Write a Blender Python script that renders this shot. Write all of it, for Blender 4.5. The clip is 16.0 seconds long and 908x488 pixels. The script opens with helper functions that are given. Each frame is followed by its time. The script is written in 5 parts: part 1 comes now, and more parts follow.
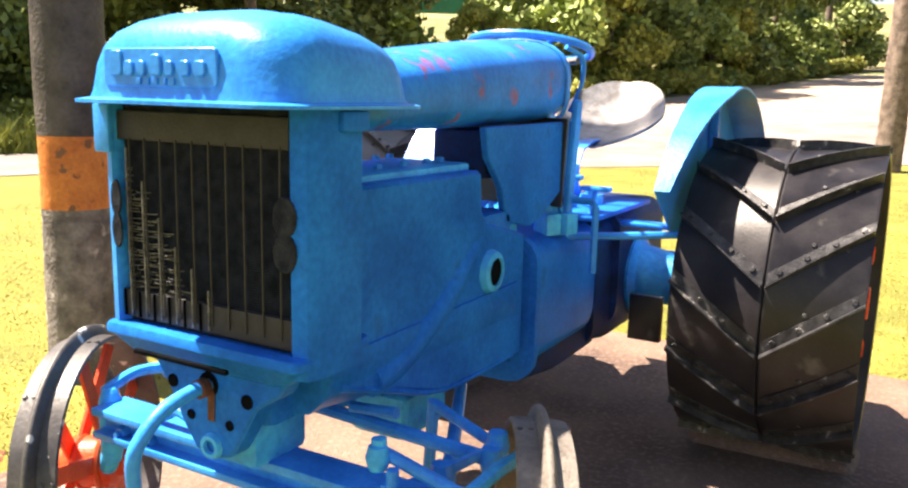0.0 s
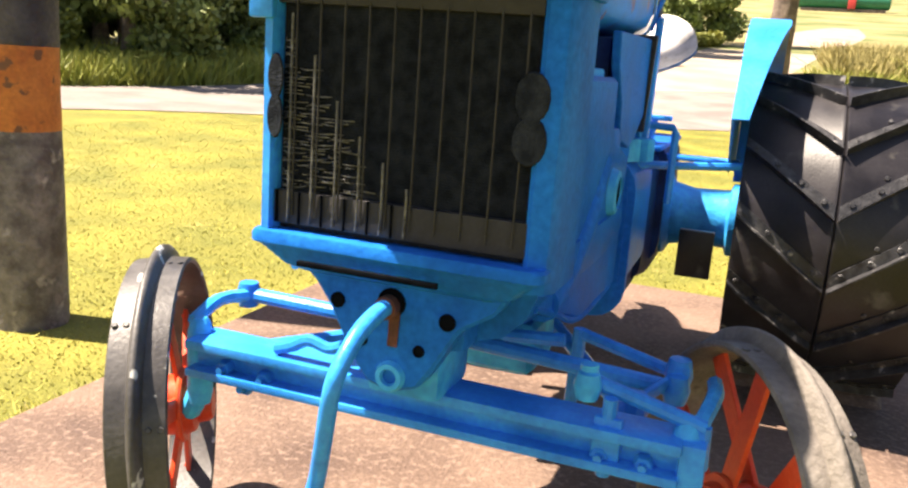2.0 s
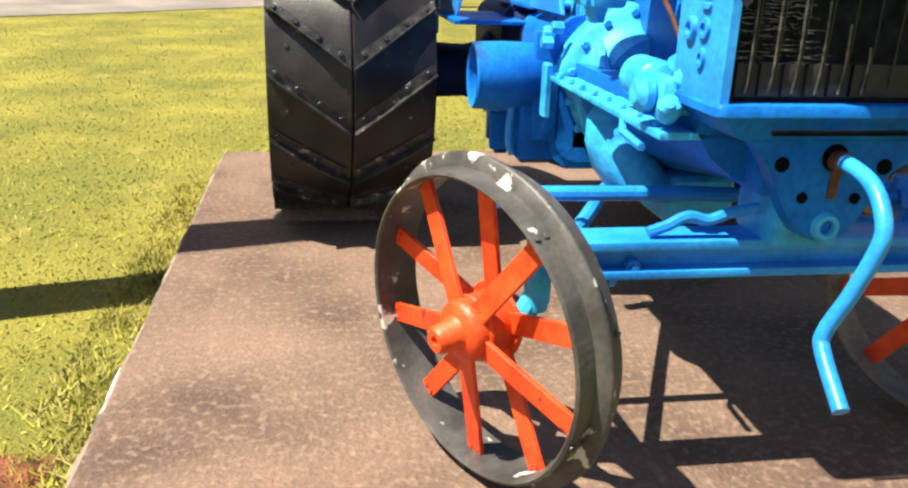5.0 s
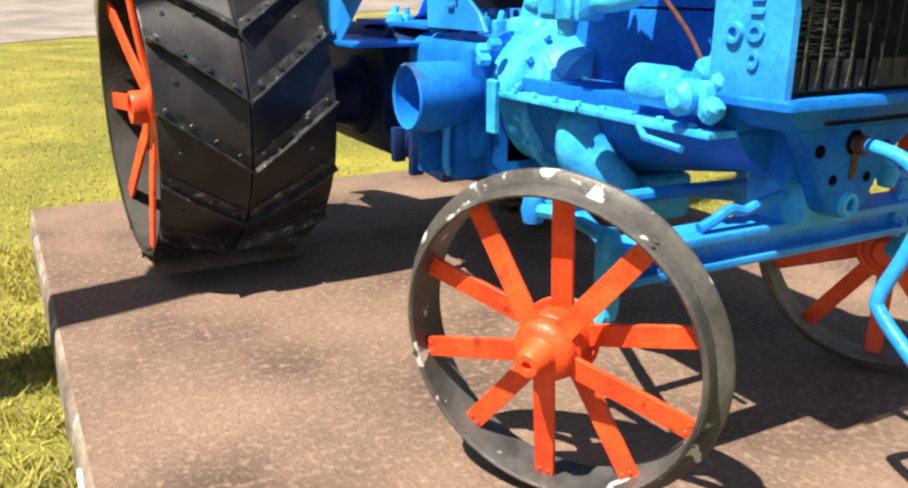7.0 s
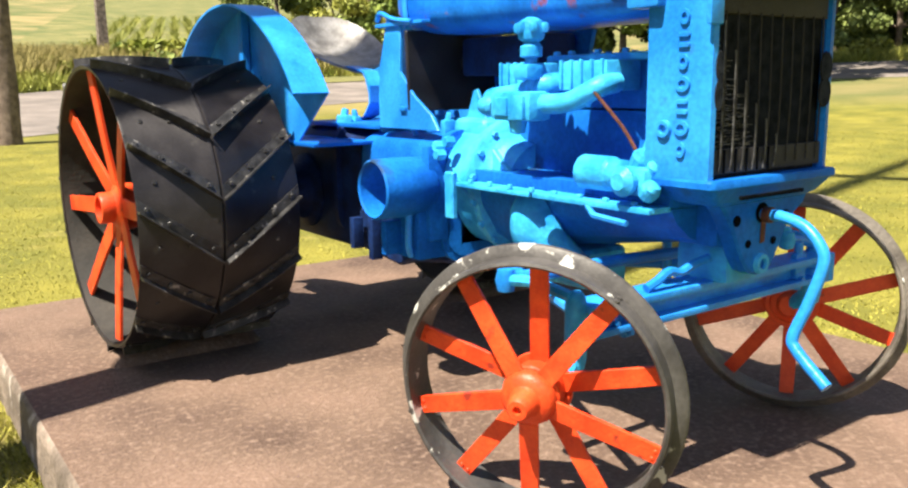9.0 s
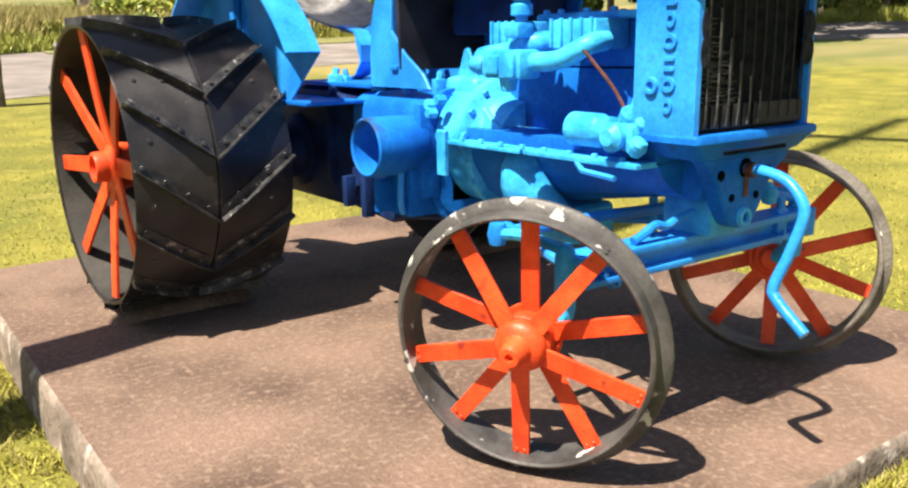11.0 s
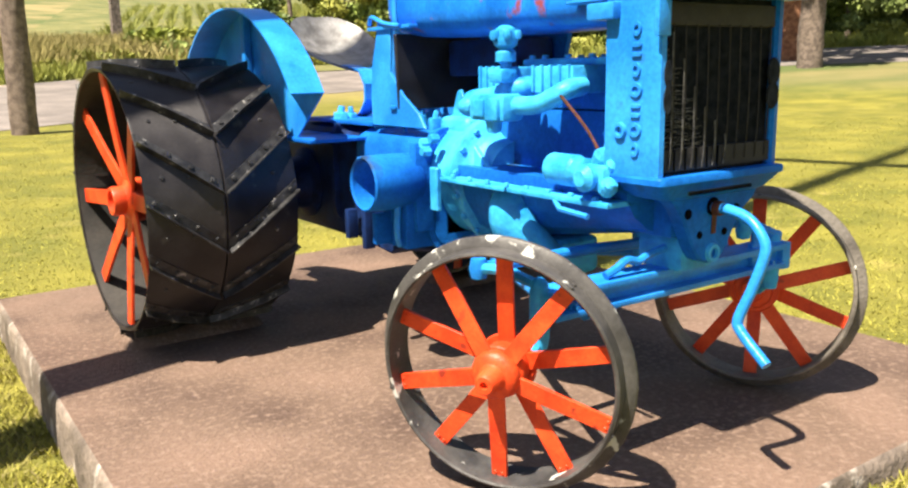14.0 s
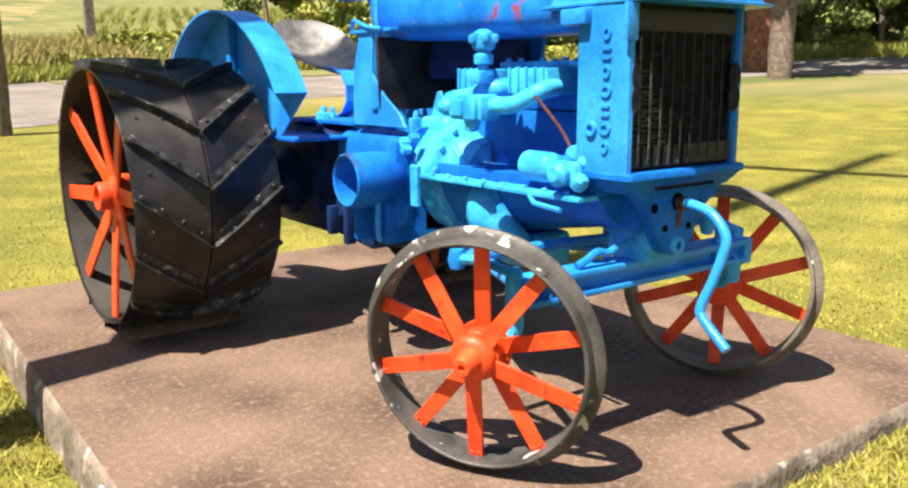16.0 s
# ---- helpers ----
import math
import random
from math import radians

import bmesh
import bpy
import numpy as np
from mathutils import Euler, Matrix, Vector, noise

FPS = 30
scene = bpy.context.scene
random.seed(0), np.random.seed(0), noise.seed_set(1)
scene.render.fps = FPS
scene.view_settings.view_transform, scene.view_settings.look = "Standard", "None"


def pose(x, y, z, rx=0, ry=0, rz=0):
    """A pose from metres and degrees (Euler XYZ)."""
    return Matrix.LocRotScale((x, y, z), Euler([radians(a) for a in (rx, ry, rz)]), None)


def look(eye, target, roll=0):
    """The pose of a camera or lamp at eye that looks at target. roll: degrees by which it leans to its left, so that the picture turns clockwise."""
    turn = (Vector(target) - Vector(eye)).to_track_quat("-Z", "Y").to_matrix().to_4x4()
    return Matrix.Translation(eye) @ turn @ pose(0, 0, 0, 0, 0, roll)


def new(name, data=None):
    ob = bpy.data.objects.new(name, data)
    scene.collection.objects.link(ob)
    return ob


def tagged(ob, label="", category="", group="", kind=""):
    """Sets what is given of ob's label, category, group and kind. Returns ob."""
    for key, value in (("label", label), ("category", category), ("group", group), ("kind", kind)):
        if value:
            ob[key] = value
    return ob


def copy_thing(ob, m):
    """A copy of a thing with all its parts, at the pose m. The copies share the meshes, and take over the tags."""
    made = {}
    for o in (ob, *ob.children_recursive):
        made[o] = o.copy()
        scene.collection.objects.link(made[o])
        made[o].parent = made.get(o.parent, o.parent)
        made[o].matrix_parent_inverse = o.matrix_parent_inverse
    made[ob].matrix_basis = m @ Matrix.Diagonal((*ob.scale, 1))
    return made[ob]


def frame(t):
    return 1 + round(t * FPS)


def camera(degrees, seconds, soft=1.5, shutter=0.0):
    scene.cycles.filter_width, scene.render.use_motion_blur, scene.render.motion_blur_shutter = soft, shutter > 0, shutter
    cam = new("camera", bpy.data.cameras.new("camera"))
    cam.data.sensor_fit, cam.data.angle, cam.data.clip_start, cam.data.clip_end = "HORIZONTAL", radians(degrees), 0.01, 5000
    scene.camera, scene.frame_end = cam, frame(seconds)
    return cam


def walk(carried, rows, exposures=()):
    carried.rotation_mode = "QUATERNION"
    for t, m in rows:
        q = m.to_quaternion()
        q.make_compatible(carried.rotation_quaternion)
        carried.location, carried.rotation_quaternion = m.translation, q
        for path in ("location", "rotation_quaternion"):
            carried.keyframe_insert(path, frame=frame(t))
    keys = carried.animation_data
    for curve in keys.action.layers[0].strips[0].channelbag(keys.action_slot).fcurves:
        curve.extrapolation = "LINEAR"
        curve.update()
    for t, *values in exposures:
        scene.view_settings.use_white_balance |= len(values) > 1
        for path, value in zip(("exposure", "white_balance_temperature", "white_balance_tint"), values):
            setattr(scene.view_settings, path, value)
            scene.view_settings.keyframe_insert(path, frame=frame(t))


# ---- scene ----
cam = camera(57.3, 16.0, 2.3)
PATH = [
    (0, (1.111, -1.063, 1.224), (0.144, 0.65, 0.867), 1.4),
    (0.5, (1.037, -1.085, 1.205), (0.091, 0.648, 0.884), 2.1),
    (1, (0.865, -1.125, 1.163), (0.089, 0.689, 0.839), 2.2),
    (1.5, (0.699, -1.159, 1.106), (0.046, 0.696, 0.743), 2.9),
    (2, (0.505, -1.144, 1.059), (-0.156, 0.693, 0.626), 4.2),
    (2.5, (0.293, -1.168, 1.066), (-0.388, 0.654, 0.603), 3.5),
    (3, (0.079, -1.302, 1.041), (-0.34, 0.588, 0.536), 2.1),
    (3.5, (-0.117, -1.346, 1.023), (-0.275, 0.558, 0.429), 1.3),
    (4, (-0.419, -1.291, 0.992), (-0.518, 0.58, 0.292), 2.0),
    (4.2, (-0.509, -1.29, 0.991), (-0.558, 0.582, 0.288), 2.0),
    (6.3, (-1.266, -1.129, 0.957), (-0.403, 0.599, 0.44), 0.3),
    (6.5, (-1.301, -1.106, 0.972), (-0.409, 0.61, 0.46), 0.0),
    (7, (-1.402, -1.008, 0.953), (-0.488, 0.671, 0.368), 0.3),
    (7.5, (-1.518, -1.021, 0.935), (-0.55, 0.625, 0.341), -0.5),
    (8, (-1.625, -1.078, 0.941), (-0.57, 0.531, 0.394), -1.2),
    (8.5, (-1.661, -1.106, 0.968), (-0.535, 0.49, 0.539), -1.1),
    (8.7, (-1.675, -1.123, 0.985), (-0.537, 0.477, 0.608), -0.8),
    (10.8, (-1.741, -1.182, 0.985), (-0.579, 0.39, 0.557), -0.9),
    (11, (-1.741, -1.184, 0.977), (-0.587, 0.382, 0.513), -0.8),
    (11.5, (-1.734, -1.175, 0.965), (-0.57, 0.368, 0.451), -0.9),
    (12, (-1.735, -1.162, 0.967), (-0.564, 0.358, 0.404), -0.8),
    (12.5, (-1.737, -1.147, 0.986), (-0.562, 0.367, 0.413), -0.3),
    (13, (-1.725, -1.17, 1.026), (-0.533, 0.354, 0.522), -0.8),
    (13.5, (-1.725, -1.232, 1.029), (-0.555, 0.325, 0.571), -0.8),
    (14, (-1.725, -1.348, 1.033), (-0.615, 0.264, 0.624), -1.1),
    (14.5, (-1.744, -1.416, 1.029), (-0.642, 0.21, 0.654), -0.8),
    (15, (-1.776, -1.429, 1.029), (-0.635, 0.177, 0.682), -1.4),
    (15.5, (-1.806, -1.45, 1.021), (-0.63, 0.132, 0.683), -1.1),
    (16, (-1.802, -1.437, 1.015), (-0.641, 0.143, 0.622), -0.4),
]
walk(cam, [(t, look(eye, target, roll)) for t, eye, target, roll in PATH],
     [(0, 2.24, 7350, 20), (1.0, 2.12, 7350, 20), (1.8, 2.04, 7350, 19), (2.5, 1.88, 7300, 18), (3.0, 1.8, 7300, 15), (3.5, 1.75, 7200, 12), (4.2, 1.45, 7100, 9), (6.3, 1.42, 7000, 11), (16, 1.42, 7050, 13)])

# ---------------------------------------------------------------- light
world = bpy.data.worlds.new("world")
scene.world = world
world.use_nodes = True
wt = world.node_tree
sky = wt.nodes.new("ShaderNodeTexSky")
sky.sky_type = "NISHITA"
sky.sun_disc = False
sky.sun_elevation = radians(61)
sky.sun_rotation = radians(258)
sky.air_density, sky.dust_density = 1.0, 1.2
wt.links.new(sky.outputs[0], wt.nodes["Background"].inputs[0])
wt.nodes["Background"].inputs[1].default_value = 0.055
sun = new("sun", bpy.data.lights.new("sun", "SUN"))
sun.data.energy, sun.data.angle, sun.data.color = 5.0, radians(0.6), (1.0, 0.95, 0.83)
sun.matrix_world = look((-0.97 * 9.7, -0.22 * 9.7, 17.5), (0, 0, 0))


# ---------------------------------------------------------------- materials
def mat(name, c1, c2, scale=20.0, rough=0.6, metal=0.0, bump=0.2, fine=180.0, c3=None, spots=0.0, spot_scale=14.0,
        spot_colour=(0.2, 0.1, 0.05), coat=0.0, per_object=0.0, edge=0.05, detail=6.0, bump_dist=0.004, gloss=0.4):
    """Two noise scales of colour, fine relief, and worn spots of a third colour."""
    m = bpy.data.materials.new(name)
    m.use_nodes = True
    nt = m.node_tree
    n, l = nt.nodes, nt.links
    b = n["Principled BSDF"]
    tc = n.new("ShaderNodeTexCoord")
    geo = n.new("ShaderNodeNewGeometry")

    def tex(s, d=6.0):
        t = n.new("ShaderNodeTexNoise")
        t.inputs["Scale"].default_value, t.inputs["Detail"].default_value = s, d
        l.new(geo.outputs["Position"], t.inputs["Vector"])
        return t

    big, small = tex(scale, detail), tex(fine, 4.0)
    ramp = n.new("ShaderNodeValToRGB")
    ramp.color_ramp.elements[0].position, ramp.color_ramp.elements[1].position = 0.36, 0.66
    ramp.color_ramp.elements[0].color, ramp.color_ramp.elements[1].color = (*c1, 1), (*c2, 1)
    if c3:
        e = ramp.color_ramp.elements.new(0.52)
        e.color = (*c3, 1)
    l.new(big.outputs["Fac"], ramp.inputs["Fac"])
    col = ramp.outputs["Color"]
    mul = n.new("ShaderNodeMix")
    mul.data_type, mul.blend_type = "RGBA", "OVERLAY"
    mul.inputs["Factor"].default_value = 0.4
    l.new(col, mul.inputs["A"])
    l.new(small.outputs["Fac"], mul.inputs["B"])
    col = mul.outputs["Result"]
    if spots > 0:
        sp = tex(spot_scale, 8.0)
        sr = n.new("ShaderNodeMapRange")
        sr.inputs["From Min"].default_value, sr.inputs["From Max"].default_value = 1 - spots, 1 - spots + edge
        l.new(sp.outputs["Fac"], sr.inputs["Value"])
        mx = n.new("ShaderNodeMix")
        mx.data_type = "RGBA"
        mx.inputs["B"].default_value = (*spot_colour, 1)
        l.new(sr.outputs["Result"], mx.inputs["Factor"])
        l.new(col, mx.inputs["A"])
        col = mx.outputs["Result"]
    if per_object > 0:
        oi = n.new("ShaderNodeObjectInfo")
        isl = n.new("ShaderNodeMath")
        isl.operation = "ADD"
        l.new(oi.outputs["Random"], isl.inputs[0])
        l.new(geo.outputs["Random Per Island"], isl.inputs[1])
        mr = n.new("ShaderNodeMapRange")
        mr.inputs["From Max"].default_value = 2.0
        mr.inputs["To Min"].default_value, mr.inputs["To Max"].default_value = 1 - per_object, 1 + per_object
        l.new(isl.outputs[0], mr.inputs["Value"])
        hs = n.new("ShaderNodeHueSaturation")
        l.new(mr.outputs["Result"], hs.inputs["Value"])
        l.new(col, hs.inputs["Color"])
        col = hs.outputs["Color"]
    l.new(col, b.inputs["Base Color"])
    rr = n.new("ShaderNodeMapRange")
    rr.inputs["To Min"].default_value, rr.inputs["To Max"].default_value = max(0.05, rough - 0.13), min(1, rough + 0.13)
    l.new(big.outputs["Fac"], rr.inputs["Value"])
    l.new(rr.outputs["Result"], b.inputs["Roughness"])
    b.inputs["Metallic"].default_value = metal
    b.inputs["Coat Weight"].default_value = coat
    b.inputs["Specular IOR Level"].default_value = gloss
    if bump:
        bp = n.new("ShaderNodeBump")
        bp.inputs["Strength"].default_value, bp.inputs["Distance"].default_value = bump, bump_dist
        l.new(small.outputs["Fac"], bp.inputs["Height"])
        l.new(bp.outputs["Normal"], b.inputs["Normal"])
    return m


BLUE = mat("blue_paint", (0.006, 0.185, 0.60), (0.020, 0.305, 0.84), 7, 0.34, 0, 0.25, 90, spots=0.32, spot_scale=9, spot_colour=(0.02, 0.12, 0.32), edge=0.12, gloss=0.28)
# worn blue, also darkened so that shade is part of the colour
BLUE_WORN_SHADE = mat("worn_shade_blue_paint", (0.002, 0.098, 0.43), (0.005, 0.165, 0.60), 6, 0.4, 0, 0.3, 80, spots=0.37, spot_scale=6, spot_colour=(0.022, 0.05, 0.11), edge=0.12, gloss=0.05)
BLUE_TANK = mat("scraped_blue_paint", (0.0, 0.125, 0.52), (0.004, 0.205, 0.74), 8, 0.38, 0, 0.25, 70, spots=0.40, spot_scale=12, spot_colour=(0.26, 0.06, 0.08), edge=0.10, gloss=0.28)
BLUE_CAST = mat("blue_painted_casting", (0.008, 0.25, 0.62), (0.04, 0.48, 0.90), 10, 0.45, 0, 0.6, 60, spots=0.34, spot_scale=14, spot_colour=(0.015, 0.04, 0.12), edge=0.14, gloss=0.25)
ORANGE = mat("orange_paint", (0.62, 0.045, 0.012), (0.80, 0.085, 0.02), 14, 0.45, 0, 0.3, 120, spots=0.33, spot_scale=16, spot_colour=(0.30, 0.03, 0.015))
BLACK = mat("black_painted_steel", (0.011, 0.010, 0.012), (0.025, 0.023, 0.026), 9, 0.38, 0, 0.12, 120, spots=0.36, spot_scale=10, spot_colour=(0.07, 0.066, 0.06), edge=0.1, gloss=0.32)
BLACK_EDGE = mat("scuffed_black_steel", (0.018, 0.018, 0.02), (0.055, 0.055, 0.058), 30, 0.4, 0.2, 0.4, 160, spots=0.36, spot_scale=30, spot_colour=(0.26, 0.25, 0.24))
RIM_WORN = mat("worn_rim", (0.085, 0.074, 0.064), (0.20, 0.178, 0.153), 9, 0.7, 0, 0.8, 90, spots=0.36, spot_scale=22, spot_colour=(0.055, 0.045, 0.036), edge=0.1)
LINING = mat("dusty_drum_lining", (0.010, 0.0095, 0.009), (0.04, 0.035, 0.031), 6, 0.8, 0, 0.5, 80)
WIRE = mat("dark_wire", (0.018, 0.017, 0.017), (0.04, 0.037, 0.034), 30, 0.6, 0.2, 0.2, 140)
# near-black blue with the shade of the underside put into the colour
SHADE_BLUE = mat("shade_dark_blue", (0.004, 0.012, 0.05), (0.006, 0.03, 0.13), 12, 0.6, 0, 0.4, 80, gloss=0.2)
RIM = mat("chipped_rim_paint", (0.038, 0.036, 0.036), (0.085, 0.081, 0.079), 12, 0.45, 0, 0.25, 110, spots=0.385, spot_scale=17, spot_colour=(0.48, 0.48, 0.45), edge=0.03)
CORE = mat("radiator_core", (0.012, 0.0145, 0.02), (0.030, 0.035, 0.045), 40, 0.9, 0.0, 0.8, 260, gloss=0.05)
CORE_FIN = mat("bent_core_fin", (0.05, 0.05, 0.055), (0.16, 0.16, 0.165), 60, 0.42, 0.6, 0.5, 200)
STRIP = mat("radiator_strip", (0.015, 0.0145, 0.016), (0.030, 0.028, 0.030), 25, 0.7, 0.0, 0.3, 140)
BARE = mat("bare_steel", (0.15, 0.145, 0.14), (0.30, 0.295, 0.29), 18, 0.42, 0.35, 0.25, 150, spots=0.35, spot_scale=20, spot_colour=(0.16, 0.13, 0.10))
RUST = mat("rust", (0.06, 0.022, 0.014), (0.14, 0.05, 0.03), 40, 0.8, 0.1, 0.6, 150)
HOLE = mat("dark_cavity", (0.002, 0.0025, 0.004), (0.005, 0.006, 0.008), 30, 0.95, 0, 0.1, gloss=0.02)
CONCRETE = mat("stained_concrete", (0.078, 0.048, 0.036), (0.178, 0.115, 0.086), 2.2, 0.85, 0, 1.0, 95, c3=(0.138, 0.09, 0.066), spots=0.50, spot_scale=46, spot_colour=(0.265, 0.185, 0.143), edge=0.34, detail=9, bump_dist=0.006)
CONCRETE_SIDE = mat("mossy_concrete_edge", (0.10, 0.08, 0.065), (0.25, 0.20, 0.165), 5, 0.9, 0, 1.0, 40, spots=0.40, spot_scale=9, spot_colour=(0.42, 0.38, 0.34), edge=0.1, bump_dist=0.01)
GRASS = mat("mown_grass", (0.12, 0.122, 0.016), (0.225, 0.203, 0.032), 1.3, 0.9, 0, 0.8, 70, c3=(0.17, 0.158, 0.023), spots=0.38, spot_scale=2.2, spot_colour=(0.33, 0.27, 0.075), edge=0.2, bump_dist=0.02)
BLADE = mat("grass_blade", (0.175, 0.175, 0.023), (0.33, 0.30, 0.052), 3, 0.75, 0, 0.0, 60, spots=0.36, spot_scale=2.2, spot_colour=(0.42, 0.37, 0.10), edge=0.2, per_object=0.45)
gn, gl = GRASS.node_tree.nodes, GRASS.node_tree.links
pos, away, far_noise = gn.new("ShaderNodeNewGeometry"), gn.new("ShaderNodeVectorMath"), gn.new("ShaderNodeTexNoise")
away.operation = "LENGTH"
gl.new(pos.outputs["Position"], away.inputs[0])
far_noise.inputs["Scale"].default_value, far_noise.inputs["Detail"].default_value = 0.16, 8
gl.new(pos.outputs["Position"], far_noise.inputs["Vector"])
wild = gn.new("ShaderNodeValToRGB")
wild.color_ramp.elements[0].position, wild.color_ramp.elements[1].position = 0.4, 0.62
wild.color_ramp.elements[0].color, wild.color_ramp.elements[1].color = (0.085, 0.11, 0.03, 1), (0.25, 0.20, 0.085, 1)
gl.new(far_noise.outputs["Fac"], wild.inputs["Fac"])
reach, blend = gn.new("ShaderNodeMapRange"), gn.new("ShaderNodeMix")
reach.inputs["From Min"].default_value, reach.inputs["From Max"].default_value = 19.0, 24.0
gl.new(away.outputs["Value"], reach.inputs["Value"])
blend.data_type = "RGBA"
gl.new(reach.outputs["Result"], blend.inputs["Factor"])
shader = gn["Principled BSDF"]
gl.new(shader.inputs["Base Color"].links[0].from_socket, blend.inputs["A"])
gl.new(wild.outputs["Color"], blend.inputs["B"])
gl.new(blend.outputs["Result"], shader.inputs["Base Color"])
SOIL = mat("red_soil", (0.10, 0.03, 0.014), (0.22, 0.075, 0.035), 14, 0.95, 0, 1.0, 70, bump_dist=0.02)
ASPHALT = mat("sun_bleached_road", (0.135, 0.118, 0.108), (0.225, 0.195, 0.178), 0.9, 0.9, 0, 0.5, 45, spots=0.4, spot_scale=0.6, spot_colour=(0.27, 0.235, 0.20), edge=0.25)
GRAVEL = mat("pale_dirt_road", (0.25, 0.195, 0.145), (0.36, 0.29, 0.22), 0.5, 0.95, 0, 0.6, 30)
BARK = mat("grey_bark", (0.10, 0.075, 0.06), (0.22, 0.17, 0.14), 8, 0.9, 0, 1.0, 40, bump_dist=0.02)
RED_BARK = mat("red_brown_bark", (0.14, 0.055, 0.028), (0.30, 0.14, 0.075), 6, 0.9, 0, 1.0, 30, bump_dist=0.02)
FIELD = mat("hillside_field", (0.085, 0.105, 0.03), (0.18, 0.17, 0.062), 0.25, 0.95, 0, 0.8, 12, spots=0.40, spot_scale=0.35, spot_colour=(0.34, 0.27, 0.12), edge=0.2, bump_dist=0.05)
LEAF_DARK = mat("dark_foliage", (0.075, 0.115, 0.03), (0.24, 0.29, 0.085), 0.8, 0.6, 0, 0, 12, per_object=0.55)
LEAF_MID = mat("green_foliage", (0.11, 0.165, 0.03), (0.27, 0.33, 0.08), 0.8, 0.6, 0, 0, 12, per_object=0.5)
LEAF_LIGHT = mat("yellow_green_foliage", (0.16, 0.19, 0.03), (0.33, 0.33, 0.068), 0.8, 0.65, 0, 0, 12, per_object=0.45)
DRY = mat("dry_tall_grass", (0.22, 0.19, 0.06), (0.40, 0.34, 0.13), 1.0, 0.8, 0, 0, 12, per_object=0.4)
TAR = mat("tarred_wood", (0.03, 0.026, 0.025), (0.08, 0.07, 0.066), 7, 0.6, 0, 0.9, 50, bump_dist=0.01)
POLE_ORANGE = mat("peeling_orange_paint", (0.42, 0.12, 0.02), (0.58, 0.20, 0.04), 9, 0.7, 0, 0.8, 60, spots=0.38, spot_scale=14, spot_colour=(0.16, 0.07, 0.03))
POLE_GREY = mat("weathered_pole_foot", (0.09, 0.08, 0.075), (0.22, 0.20, 0.185), 12, 0.85, 0, 1.0, 55, spots=0.40, spot_scale=10, spot_colour=(0.42, 0.39, 0.36), edge=0.1, bump_dist=0.01)
POLE_PALE = mat("flaking_pale_paint", (0.30, 0.26, 0.23), (0.52, 0.48, 0.44), 12, 0.85, 0, 1.0, 50, bump_dist=0.01)
SIGN_GREEN = mat("green_sign", (0.01, 0.13, 0.075), (0.015, 0.17, 0.10), 2, 0.5, 0, 0)
WHITE = mat("white_paint", (0.68, 0.68, 0.66), (0.8, 0.8, 0.78), 4, 0.6, 0, 0.1)
RED = mat("red_paint", (0.40, 0.03, 0.03), (0.5, 0.05, 0.04), 4, 0.5, 0, 0)


# ---------------------------------------------------------------- mesh helpers
def part(name, bm, material, parent=None, label="", sharp=35, at=None):
    me = bpy.data.meshes.new(name)
    bmesh.ops.recalc_face_normals(bm, faces=bm.faces)
    for f in bm.faces:
        f.smooth = True
    bm.to_mesh(me)
    bm.free()
    me.set_sharp_from_angle(angle=radians(sharp))
    me.materials.append(material)
    ob = new(name, me)
    if at is not None:
        ob.matrix_basis = at
    if parent:
        ob.parent = parent
    if label:
        ob["label"] = label
    return ob


def box(bm, x0, x1, y0, y1, z0, z1, bevel=0.004, m=None, seg=2):
    r = bmesh.ops.create_cube(bm, size=1.0)
    vs = r["verts"]
    bmesh.ops.scale(bm, vec=(x1 - x0, y1 - y0, z1 - z0), verts=vs)
    bmesh.ops.translate(bm, vec=((x0 + x1) / 2, (y0 + y1) / 2, (z0 + z1) / 2), verts=vs)
    if m is not None:
        bmesh.ops.transform(bm, matrix=m, verts=vs)
    if bevel:
        es = list({e for v in vs for e in v.link_edges})
        bmesh.ops.bevel(bm, geom=es, offset=bevel, segments=seg, profile=0.6, affect="EDGES")


def loft(bm, rings, caps=True, closed=True):
    """Rings of equal point counts joined into a skin."""
    made = [[bm.verts.new(p) for p in r] for r in rings]
    k = len(made[0])
    for a, b in zip(made, made[1:]):
        for i in range(k if closed else k - 1):
            j = (i + 1) % k
            bm.faces.new((a[i], a[j], b[j], b[i]))
    if caps:
        bm.faces.new(made[0][::-1])
        bm.faces.new(made[-1])
    return made


def smooth_path(pts, steps=6):
    """A Catmull-Rom curve through the points."""
    P = [Vector(p) for p in pts]
    P = [2 * P[0] - P[1]] + P + [2 * P[-1] - P[-2]]
    out = []
    for i in range(1, len(P) - 2):
        a, b, c, d = P[i - 1:i + 3]
        for s in range(steps):
            t = s / steps
            out.append(0.5 * (2 * b + (c - a) * t + (2 * a - 5 * b + 4 * c - d) * t * t + (3 * b - a - 3 * c + d) * t ** 3))
    out.append(P[-2])
    return out


